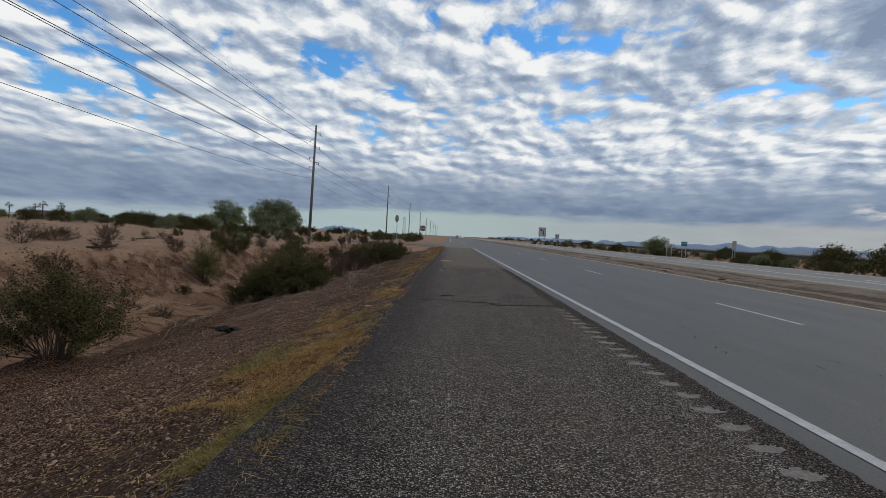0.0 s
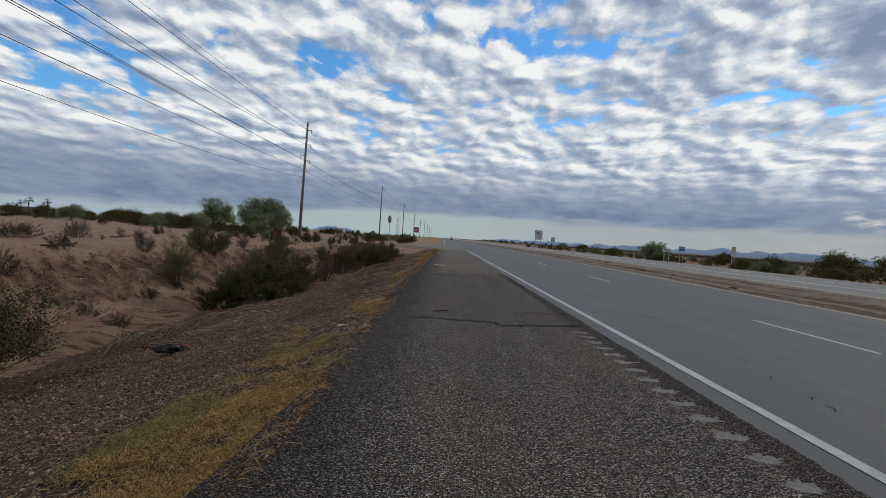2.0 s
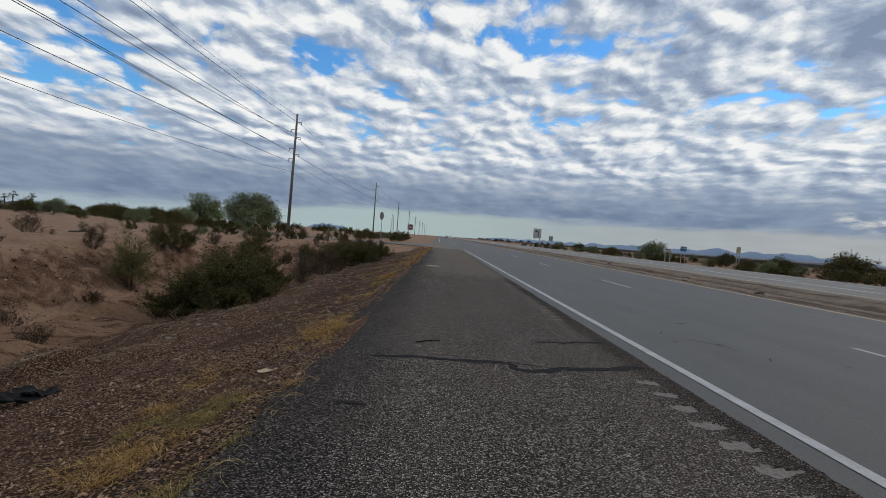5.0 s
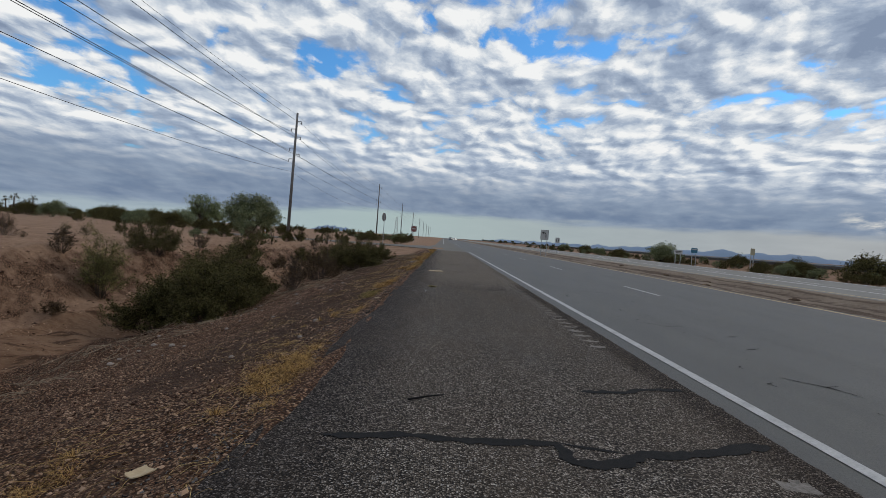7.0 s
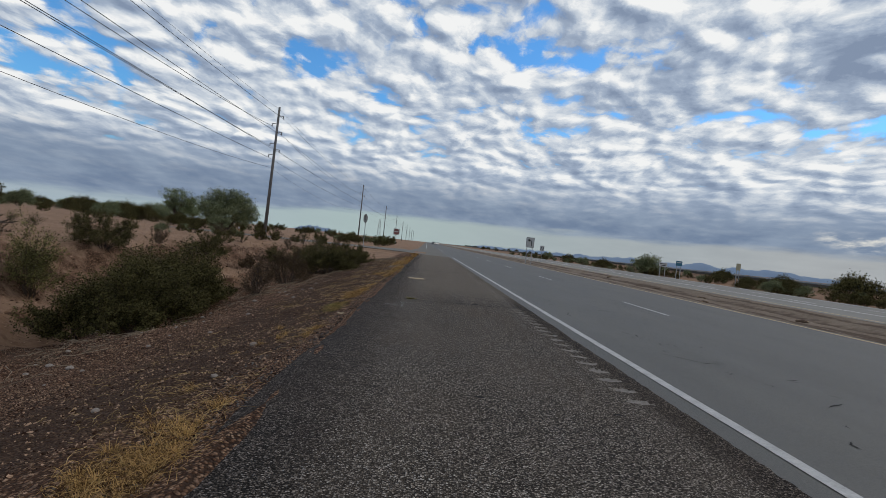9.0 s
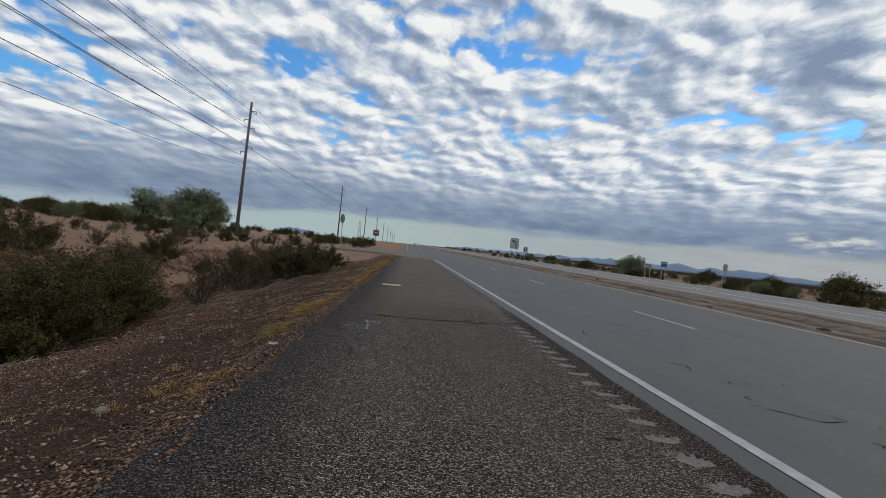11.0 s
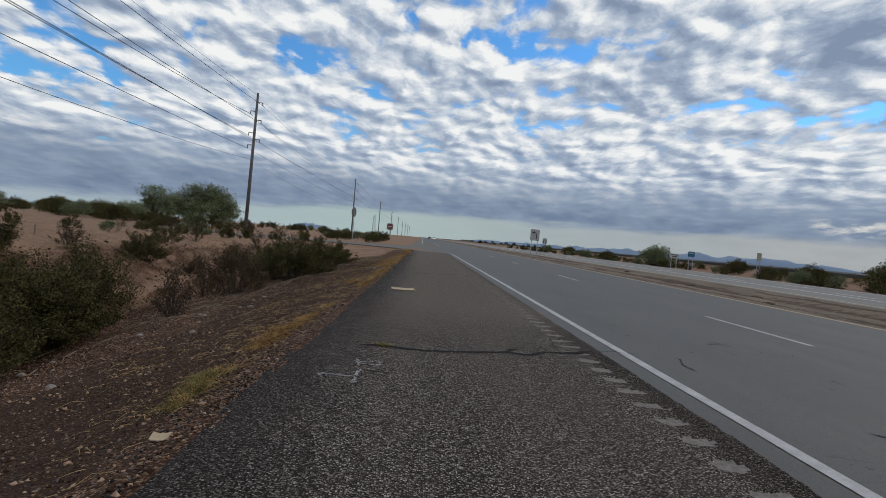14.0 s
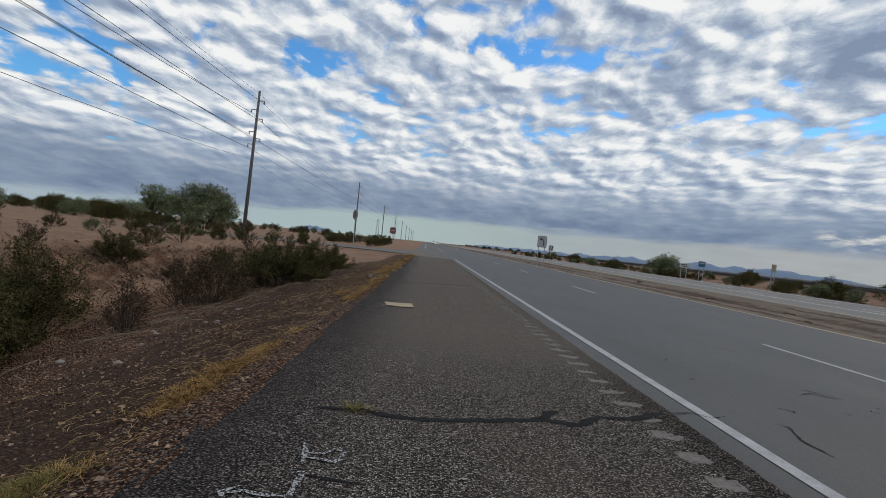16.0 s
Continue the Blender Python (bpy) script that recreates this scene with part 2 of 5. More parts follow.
def ground_paint(k):
    p = place(k)
    att = lambda n: k.add("ShaderNodeAttribute", attribute_name=n).outputs["Fac"]
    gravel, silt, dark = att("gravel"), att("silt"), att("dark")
    n1, n2, n3 = k.noise(p, 0.45, 5.0, 0.6), k.noise(p, 6.0, 6.0, 0.7), k.noise(p, 45.0, 4.0, 0.7)
    f = k.math("MULTIPLY_ADD", n2, 0.4, k.math("MULTIPLY_ADD", n3, 0.25, k.math("MULTIPLY", n1, 0.35)))
    dirt = k.ramp(f, ((0.32, (0.130, 0.073, 0.046)), (0.50, (0.268, 0.165, 0.106)), (0.70, (0.390, 0.258, 0.174))))
    layers = k.noise(k.vec("MULTIPLY", p, (0.7, 3.2, 1.0)), 1.3, 6.0, 0.68)
    sand = k.ramp(layers, ((0.38, (0.076, 0.040, 0.022)), (0.46, (0.183, 0.104, 0.061)), (0.56, (0.229, 0.136, 0.082)), (0.66, (0.154, 0.089, 0.053)), (0.75, (0.242, 0.149, 0.091))))
    cell = k.voronoi(p, 46.0, out="Color")
    dist = k.voronoi(p, 46.0)
    stone = k.ramp(k.math("MULTIPLY_ADD", k.sep(cell)[0], 0.8, k.math("MULTIPLY", n2, 0.2)), ((0.12, (0.034, 0.016, 0.009)), (0.40, (0.145, 0.070, 0.037)), (0.64, (0.315, 0.175, 0.103)), (0.84, (0.44, 0.275, 0.173)), (0.96, (0.62, 0.425, 0.282))))
    stone = k.mix(k.span(dist, 0.36, 0.66), stone, (0.044, 0.024, 0.015))
    stone = k.mix(k.span(n1, 0.42, 0.68, 0.0, 0.40), stone, (0.146, 0.080, 0.051))
    edge = lambda a: k.span(k.math("MULTIPLY_ADD", k.math("SUBTRACT", k.noise(p, 2.2, 4.0), 0.5), 1.0, a), 0.3, 0.7)
    col = k.mix(edge(silt), dirt, sand)
    g = edge(gravel)
    col = k.mix(g, col, stone)
    pebble = k.math("MULTIPLY", k.span(k.voronoi(p, 13.0), 0.14, 0.24, 1.0, 0.0), k.span(k.noise(p, 1.5, 3.0), 0.46, 0.56))
    col = k.mix(k.math("MULTIPLY", pebble, 0.65), col, (0.374, 0.237, 0.164))
    flat = k.ramp(f, ((0.32, (0.105, 0.077, 0.057)), (0.50, (0.205, 0.158, 0.120)), (0.70, (0.305, 0.242, 0.188))))
    col = k.mix(att("tan"), col, flat)
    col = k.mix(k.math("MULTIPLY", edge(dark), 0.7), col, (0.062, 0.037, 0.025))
    height = k.math("MULTIPLY_ADD", k.math("MULTIPLY", dist, g), -0.6, k.math("MULTIPLY_ADD", n2, 0.9, k.math("MULTIPLY_ADD", n3, 0.25, k.math("MULTIPLY", pebble, 0.5))))
    return col, 0.95, height, 0.08, 0.0


CHIP = material("chip_seal", chip_paint)
ROAD = material("road_asphalt", road_paint)
GROUND = material("desert_ground", ground_paint)
DUST = mottled("dusty_groove", (0.090, 0.080, 0.070), (0.290, 0.258, 0.230), 30.0, 0.95, 90.0, 0.004)
FRONT = mottled("old_pavement", (0.185, 0.175, 0.160), (0.270, 0.256, 0.235), 0.6, 0.9, 60.0, 0.002)
OLD = mottled("old_apron", (0.130, 0.121, 0.108), (0.200, 0.188, 0.170), 0.6, 0.9, 60.0, 0.002)
TAR = mottled("crack_tar", (0.008, 0.008, 0.008), (0.020, 0.019, 0.019), 20.0, 0.85, 120.0, 0.003)
WHITE = mottled("road_paint_white", (0.25, 0.245, 0.237), (0.52, 0.51, 0.495), 5.0, 0.7, 55.0, 0.001)
WHITE_FRESH = mottled("road_paint_bright", (0.55, 0.54, 0.525), (0.78, 0.77, 0.75), 5.0, 0.7, 55.0, 0.001)
YELLOW = mottled("road_paint_yellow", (0.48, 0.345, 0.175), (0.66, 0.490, 0.270), 5.0, 0.75, 55.0, 0.001)
WOOD = mottled("weathered_pole", (0.110, 0.106, 0.104), (0.190, 0.182, 0.176), 3.0, 0.85, 40.0, 0.003)
STEEL = mottled("galvanised_steel", (0.28, 0.29, 0.30), (0.40, 0.41, 0.42), 6.0, 0.5, 40.0, 0.0, 0.6)
WIRE = mottled("wire_metal", (0.035, 0.035, 0.04), (0.06, 0.06, 0.065), 6.0, 0.5, 40.0, 0.0, 0.3)
CERAMIC = mottled("insulator_glaze", (0.10, 0.10, 0.11), (0.17, 0.17, 0.18), 6.0, 0.25, 40.0, 0.0)
BARK = mottled("shrub_bark", (0.040, 0.030, 0.025), (0.105, 0.080, 0.065), 9.0, 0.9, 60.0, 0.002, by_island=0.3)
TWIG = mottled("dry_twig", (0.13, 0.092, 0.062), (0.32, 0.25, 0.18), 9.0, 0.9, 60.0, 0.0, by_island=0.6)
STRAW = mottled("dry_straw", (0.12, 0.070, 0.028), (0.58, 0.405, 0.185), 9.0, 0.9, 60.0, 0.0, by_island=0.9)
LEAF = mottled("creosote_leaf", (0.030, 0.027, 0.010), (0.140, 0.124, 0.048), 1.5, 0.85, 30.0, 0.0, by_island=0.7, through_light=0.35)
LEAF_OLIVE = mottled("olive_leaf", (0.060, 0.058, 0.020), (0.230, 0.215, 0.080), 1.5, 0.8, 30.0, 0.0, by_island=0.7, through_light=0.35)
LEAF_DRY = mottled("brittle_leaf", (0.042, 0.028, 0.015), (0.125, 0.084, 0.046), 1.5, 0.75, 30.0, 0.0, by_island=0.7, through_light=0.35)
LEAF_GREEN = mottled("palo_verde_leaf", (0.100, 0.125, 0.048), (0.215, 0.250, 0.115), 0.8, 0.6, 30.0, 0.0, by_island=0.6, through_light=0.35)
LEAF_MESQ = mottled("mesquite_leaf", (0.055, 0.066, 0.026), (0.240, 0.265, 0.130), 0.8, 0.6, 30.0, 0.0, by_island=0.7, through_light=0.35)
GRASS = mottled("dry_grass", (0.11, 0.058, 0.022), (0.62, 0.395, 0.155), 1.2, 0.8, 20.0, 0.0, by_island=0.9, through_light=0.35)
GRASS_GREEN = mottled("green_grass", (0.095, 0.078, 0.027), (0.34, 0.285, 0.105), 1.2, 0.8, 20.0, 0.0, by_island=0.5, through_light=0.35)
STONES = mottled("loose_stone", (0.040, 0.020, 0.012), (0.42, 0.272, 0.180), 14.0, 0.95, 60.0, 0.003, by_island=0.9)
SIGN_WHITE = mottled("sign_sheet_white", (0.36, 0.36, 0.355), (0.46, 0.46, 0.45), 4.0, 0.5, 40.0, 0.0)
SIGN_BLACK = mottled("sign_print_black", (0.012, 0.012, 0.013), (0.022, 0.022, 0.023), 4.0, 0.5, 40.0, 0.0)
SIGN_RED = mottled("sign_sheet_red", (0.17, 0.060, 0.050), (0.25, 0.10, 0.085), 4.0, 0.5, 40.0, 0.0)
SIGN_BLUE = mottled("sign_sheet_teal", (0.015, 0.10, 0.17), (0.03, 0.15, 0.24), 4.0, 0.5, 40.0, 0.0)
SIGN_BACK = mottled("sign_back_tan", (0.30, 0.27, 0.17), (0.40, 0.36, 0.25), 4.0, 0.6, 40.0, 0.0)
ORANGE = mottled("stake_orange", (0.42, 0.20, 0.10), (0.62, 0.34, 0.20), 8.0, 0.8, 40.0, 0.0)
CARD = mottled("weathered_cardboard", (0.36, 0.27, 0.165), (0.50, 0.40, 0.27), 9.0, 0.9, 60.0, 0.001)


def spray_paint(k):
    p = place(k)
    on = k.math("MULTIPLY", k.span(k.voronoi(p, 80.0), 0.42, 0.66, 1.0, 0.0), k.span(k.noise(p, 14.0, 3.0), 0.24, 0.38))
    return k.mix(on, (0.050, 0.045, 0.040), (0.42, 0.415, 0.41)), 0.9, on, 0.004, 0.0


SPRAY = material("spray_paint_white", spray_paint)
LANE_TAR = mottled("lane_crack_dark", (0.016, 0.016, 0.016), (0.038, 0.036, 0.035), 20.0, 0.9, 120.0, 0.002)
BALLAST = mottled("rail_ballast", (0.020, 0.017, 0.016), (0.045, 0.037, 0.033), 1.0, 0.95, 20.0, 0.02)


# ---------------------------------------------------------------- mesh helpers
def mesh_object(name, verts, faces, mats, parent=None, label="", smooth=False, face_mats=None):
    me = bpy.data.meshes.new(name)
    me.from_pydata([tuple(map(float, v)) for v in verts], [], [tuple(map(int, f)) for f in faces])
    for m in mats if isinstance(mats, (list, tuple)) else [mats]:
        me.materials.append(m)
    if face_mats is not None:
        me.polygons.foreach_set("material_index", np.asarray(face_mats, np.int32))
    if smooth:
        me.polygons.foreach_set("use_smooth", np.ones(len(me.polygons), bool))
    me.update()
    ob = new(name, me)
    if parent:
        ob.parent = parent
    if label:
        tagged(ob, label)
    return ob


def part(name, bm, mat, parent, label="", smooth=False):
    me = bpy.data.meshes.new(name)
    bm.to_mesh(me)
    bm.free()
    me.materials.append(mat)
    if smooth:
        me.polygons.foreach_set("use_smooth", np.ones(len(me.polygons), bool))
    ob = new(name, me)
    ob.parent = parent
    if label:
        tagged(ob, label)
    return ob


def root(name, m=None):
    ob = new(name)
    if m is not None:
        ob.matrix_basis = m
    return ob


def box_bm(sx, sy, sz, at=(0, 0, 0), bevel=0.0, bm=None):
    bm = bm or bmesh.new()
    vs = bmesh.ops.create_cube(bm, size=1.0, matrix=Matrix.Translation(at) @ Matrix.Diagonal((sx, sy, sz, 1)))["verts"]
    if bevel:
        es = list({e for v in vs for e in v.link_edges})
        bmesh.ops.bevel(bm, geom=es, offset=bevel, segments=1, affect="EDGES")
    return bm


def cone_bm(r1, r2, length, at=(0, 0, 0), seg=12, bm=None, way=(0, 0, 1)):
    bm = bm or bmesh.new()
    turn = Vector(way).to_track_quat("Z", "Y").to_matrix().to_4x4()
    bmesh.ops.create_cone(bm, cap_ends=True, segments=seg, radius1=r1, radius2=r2, depth=length,
                          matrix=Matrix.Translation(at) @ turn @ Matrix.Translation((0, 0, length / 2)))
    return bm


class Soup:
    """Collects vertices and faces for one joined mesh."""

    def __init__(self):
        self.v, self.f = [], []

    def tube(self, pts, r0, r1, sides=3):
        n0 = len(self.v)
        m = len(pts)
        for i, p in enumerate(pts):
            a = Vector(pts[min(i + 1, m - 1)]) - Vector(pts[max(i - 1, 0)])
            a = a.normalized() if a.length > 1e-9 else Vector((0, 0, 1))
            u = a.orthogonal().normalized()
            w = a.cross(u)
            r = r0 + (r1 - r0) * i / (m - 1)
            for s in range(sides):
                g = 2 * math.pi * s / sides
                self.v.append(Vector(p) + (u * math.cos(g) + w * math.sin(g)) * r)
        for i in range(m - 1):
            for s in range(sides):
                a, b = n0 + i * sides + s, n0 + i * sides + (s + 1) % sides
                self.f.append((a, b, b + sides, a + sides))

    def leaf(self, p, size, rng, long=1.8):
        a = Vector((rng.uniform(-1, 1), rng.uniform(-1, 1), rng.uniform(-0.4, 1))).normalized()
        b = a.orthogonal().normalized()
        b.rotate(Matrix.Rotation(rng.uniform(0, 6.28), 3, a))
        n = len(self.v)
        p = Vector(p)
        self.v += [p, p + a * size * long * 0.5 + b * size * 0.5, p + a * size * long, p + a * size * long * 0.5 - b * size * 0.5]
        self.f.append((n, n + 1, n + 2, n + 3))

    def blade(self, p, way, length, width, bend):
        n = len(self.v)
        p, way = Vector(p), Vector(way)
        side = way.cross(Vector((0, 0, 1)))
        side = (side.normalized() if side.length > 1e-6 else Vector((1, 0, 0))) * width
        mid = p + way * length * 0.55
        tip = p + way * length + Vector((way.x, way.y, -0.4)) * bend
        self.v += [p - side, p + side, mid + side * 0.7, mid - side * 0.7, tip]
        self.f += [(n, n + 1, n + 2, n + 3), (n + 3, n + 2, n + 4)]


# ---------------------------------------------------------------- terrain
def lerp(xs, ys, x):
    return float(np.interp(x, xs, ys))


def smooth(a, b, x):
    t = min(1.0, max(0.0, (x - a) / (b - a)))
    return t * t * (3 - 2 * t)


EDGE = -1.0            # the shoulder's outer edge
TILT = -0.01           # fall of the carriageway to the median


def plane(x):
    return TILT * (x - 2.44)


def bare(x, y):
    """Height of the ground without its small relief."""
    if x > 44:
        rail = smooth(44.5, 47.0, x) * (1 - smooth(50.0, 52.5, x))
        return plane(34) + 0.98 * rail
    if x > 34:
        return plane(34) - 0.25 * smooth(34, 36, x) * (1 - smooth(41, 44, x))
    if x > EDGE:
        z = plane(x)
        if 10.6 < x < 17.4:
            z -= 0.20 * smooth(10.7, 13.2, x) * (1 - smooth(14.6, 17.2, x))
            z -= 0.07 * smooth(14.5, 14.8, x + 0.25 * noise.noise(Vector((y * 0.3, 2, 0)))) * (1 - smooth(15.1, 16.2, x))
        return z
    d = lerp([20, 30, 38, 46], [1, .8, .42, .08], y)
    floor = -1.95 * d
    foot = lerp([18, 31, 40, 50], [-11.5, -8.6, -7.2, -6.0], y)
    z = max(0.034 - 0.27 * (EDGE - x) * max(d, .25) ** .5, floor)
    if x < foot:
        z = floor * (1 - smooth(0, 3.0, foot - x))
    if y > 56 and x > -40:
        z = max(z, 0.02 * smooth(56, 59, y))
    return z


def relief(x, y):
    if x > EDGE and not 10.7 < x < 17.3 and x < 34.2:
        return -0.014 if x > EDGE + 0.05 else -0.01
    a = noise.noise(Vector((x * 0.35, y * 0.35, 1.7))) * 0.10 + noise.noise(Vector((x * 1.3, y * 1.3, 4.2))) * 0.05
    a += noise.noise(Vector((x * 4.5, y * 4.5, 9.2))) * 0.030 + noise.noise(Vector((x * 2.4, y * 2.4, 3.2))) * 0.03
    if x < -6 and y < 48:
        a += noise.noise(Vector((x * 0.8, y * 1.1, 7.7))) * 0.22 * smooth(6, 9, -x) * (1 - smooth(15, 20, -x))
    if 57 < y < 70 and -30 < x < 0:
        return -0.01
    foot = lerp([18, 31, 40, 50], [-11.5, -8.6, -7.2, -6.0], y)
    if foot - 0.5 < x < -5.5 and y < 36:
        t = 4.0 * noise.noise(Vector((x * 0.5, y * 1.1, 5.5)))
        a += 0.075 * (math.floor(t) + smooth(0.35, 0.65, t - math.floor(t)))
    near = smooth(0.0, 1.2, EDGE - x) if x < EDGE else 0.35
    if x > 10:
        near = 0.55 if x < 18 else 0.25
    return a * near


def ground_z(x, y):
    return bare(x, y) + relief(x, y)


def grow(start, stop, step, rate):
    out, s = [], step
    while start < stop:
        out.append(start)
        start += s
        s *= rate
    return out + [stop]


def build_ground():
    left = [-v for v in grow(15.0, 4200, 0.6, 1.16)][::-1]
    xs = left + list(np.arange(-14.8, -1.05, 0.16)) + [-1.0, -0.9, 2.4, 10.5, 10.6] + list(np.arange(10.8, 17.4, 0.2)) + [17.5, 34.0] + list(np.arange(34.5, 54, 0.8)) + grow(55, 4200, 2.0, 1.25)
    back = [-v for v in grow(4.0, 1500, 1.0, 1.3)][::-1]
    ys = back + list(np.arange(-3, 46, 0.17)) + grow(46.2, 4300, 0.4, 1.055)
    verts = [(x, y, ground_z(x, y)) for y in ys for x in xs]
    nx = len(xs)
    faces = [(j * nx + i, j * nx + i + 1, (j + 1) * nx + i + 1, (j + 1) * nx + i) for j in range(len(ys) - 1) for i in range(nx - 1)]
    ob = mesh_object("ground", verts, faces, GROUND, smooth=True)
    tagged(ob, "reddish desert dirt with gravel slope and dry wash", "ground", kind="structure")
    gravel, silt, dark, tan = [], [], [], []
    for x, y, z in verts:
        d = lerp([20, 30, 38, 46], [1, .8, .42, .08], y)
        foot = lerp([18, 31, 40, 50], [-11.5, -8.6, -7.2, -6.0], y)
        toe = EDGE - 1.95 * d / (0.27 * max(d, .25) ** .5)
        g = (1 - smooth(0.2, 1.6, toe + 0.8 - x)) if x < 2.5 else 0.0
        g = max(g, 0.55 * smooth(0, 1, foot - x) * (1 - smooth(2.0, 3.2, foot - x)))
        gravel.append(g if y < 56 else g * 0.3)
        silt.append(1.0 if foot < x < toe and y < 34 else 0.0)
        k = smooth(20, 26, y) * (1 - smooth(40, 46, y)) * smooth(1.6, 2.4, -x) * (1 - smooth(3.6, 4.6, -x))
        if 10.6 < x < 17.4:
            for rut, wide in ((10.72, 0.09), (11.3, 0.30), (13.3, 0.35), (15.1, 0.55), (16.4, 0.2)):
                at = rut + 0.25 * noise.noise(Vector((y * 0.06, rut, 1)))
                k = max(k, (0.85 + 0.9 * noise.noise(Vector((rut, y * 0.12, 3)))) * max(0.0, 1 - abs(x - at) / (2 * wide)))
        k = max(k, 0.7 * smooth(46, 47, x) * (1 - smooth(50, 51, x)))
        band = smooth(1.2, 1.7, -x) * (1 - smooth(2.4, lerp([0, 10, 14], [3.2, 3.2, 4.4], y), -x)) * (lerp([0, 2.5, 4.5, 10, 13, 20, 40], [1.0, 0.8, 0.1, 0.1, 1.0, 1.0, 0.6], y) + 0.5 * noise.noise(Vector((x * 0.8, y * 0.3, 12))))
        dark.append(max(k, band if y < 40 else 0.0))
        tan.append(1.0 if 10.2 < x < 18 else 0.0)
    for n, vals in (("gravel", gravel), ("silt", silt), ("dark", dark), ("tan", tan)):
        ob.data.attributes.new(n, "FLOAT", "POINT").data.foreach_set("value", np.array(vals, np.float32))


def strip(name, x0, x1, y0, y1, mat, label, category, lift=0.0, step=None, jag=0.0, wave=None):
    """A flat strip of pavement or paint along the road; jag: uneven side edges."""
    ys = [y0, y1] if not step else list(np.arange(y0, y1, step)) + [y1]
    rng = random.Random(name)
    verts, faces = [], []
    for y in ys:
        a = x0 + rng.uniform(-jag, jag)
        b = x1 + rng.uniform(-jag, jag) * 0.5
        o = wave(y) if wave else 0.0
        verts += [(a + o, y, plane(a) + lift), (b + o, y, plane(b) + lift)]
    for j in range(len(ys) - 1):
        faces.append((2 * j, 2 * j + 1, 2 * j + 3, 2 * j + 2))
    ob = mesh_object(name, verts, faces, mat)
    return tagged(ob, label, category, kind="structure")


def edge_wander(y):
    return 0.09 * noise.noise(Vector((y * 0.35, 0, 3))) + 0.05 * noise.noise(Vector((y * 1.7, 0, 8))) + 0.02 * noise.noise(Vector((y * 6, 0, 5)))


def build_shoulder():
    """Chip-sealed shoulder with a ragged outer edge, its side face, and milled rumble grooves."""
    ys = list(np.arange(-8, 56.01, 0.12))
    verts, faces, fm = [], [], []
    for y in ys:
        e = EDGE + 0.5 * edge_wander(y) + lerp([0, 2.4, 4.2, 6, 8, 10, 12, 15, 18, 23, 56], [-0.34, -0.28, -0.18, -0.10, -0.10, -0.07, -0.12, -0.03, -0.06, 0.02, 0.25], y)
        for x, dz in ((e - 0.06, -0.11), (e, -0.012), (e + 0.10, 0.0), (1.66, 0.0)):
            verts.append((x, y, plane(x) + dz))
    for j in range(len(ys) - 1):
        for i in range(3):
            faces.append((4 * j + i, 4 * j + i + 1, 4 * j + i + 5, 4 * j + i + 4))
            fm.append(0)
    pitch, n0 = 0.36, len(verts)
    cols = [1.66 + 0.46 * i / 15 for i in range(16)]
    ry = list(np.arange(-2, 56, pitch / 14))

    def groove(x, y):
        """1 in the middle of a milled groove, 0 outside it; the outline wanders."""
        n = math.floor(y / pitch)
        if 9.2 < (n + 0.5) * pitch < 12.6:
            return 0.0
        v = (y / pitch - n - 0.5) * pitch / 0.085
        u = (x - 1.845 - 0.03 * noise.noise(Vector((n * 1.7, 0, 3)))) / 0.125
        return max(0.0, 1 - (u * u + v * v) * (1 + 0.9 * noise.noise(Vector((x * 14, y * 14, n)))))

    for y in ry:
        for x in cols:
            if x > 2.1:
                x += 0.03 * noise.noise(Vector((y * 1.1, 4, 0))) + 0.022 * noise.noise(Vector((y * 9, 7, 0)))
            verts.append((x, y, plane(x) - 0.011 * min(1.0, 1.8 * groove(x, y)) * (x < 2.0) + 0.008 * smooth(2.0, 2.06, x)))
    lip = len(verts)
    for j, y in enumerate(ry):
        x, _, z = verts[n0 + (j + 1) * len(cols) - 1]
        verts.append((x + 0.008, y, z - 0.014))
    m = len(cols)
    for j in range(len(ry) - 1):
        for i in range(m - 1):
            a = n0 + j * m + i
            faces.append((a, a + 1, a + m + 1, a + m))
            fm.append(1 if groove((cols[i] + cols[i + 1]) / 2, (ry[j] + ry[j + 1]) / 2) > 0.25 else 0)
    for j in range(len(ry) - 1):
        a = n0 + j * m + m - 1
        faces.append((a, lip + j, lip + j + 1, a + m))
        fm.append(0)
    ob = mesh_object("shoulder", verts, faces, [CHIP, DUST], face_mats=fm)
    tagged(ob, "coarse grey chip-sealed road shoulder with rumble grooves", "pavement", kind="structure")


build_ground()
build_shoulder()
strip("road", 2.02, 10.55, -60, 4000, ROAD, "smooth grey asphalt lanes of a desert highway", "road")
strip("far_road", 17.4, 34.1, -60, 4000, FRONT, "pale worn asphalt of the opposite carriageway", "road", 0.0)


def apron():
    """Old pavement past the shoulder's end, flaring out to meet the side road."""
    out = [(56, -0.7), (57.5, -1.6), (59.0, -4.5), (60.0, -9.0), (60.4, -26.0), (66.8, -26.0), (67.2, -9.0), (69.0, -4.0), (74.0, -1.6), (90.0, -1.2), (4000.0, -1.2)]
    verts = [(2.01, y, plane(2.01) + 0.002) for y, _ in out] + [(x, y, (plane(x) if x > -2 else 0.055) + 0.01 * (x < -1.5)) for y, x in out]
    n = len(out)
    faces = [(n + i, i, i + 1, n + i + 1) for i in range(n - 1)]
    ob = mesh_object("road_apron", verts, faces, OLD)
    tagged(ob, "worn pale pavement where the side road joins", "road", kind="structure")


apron()


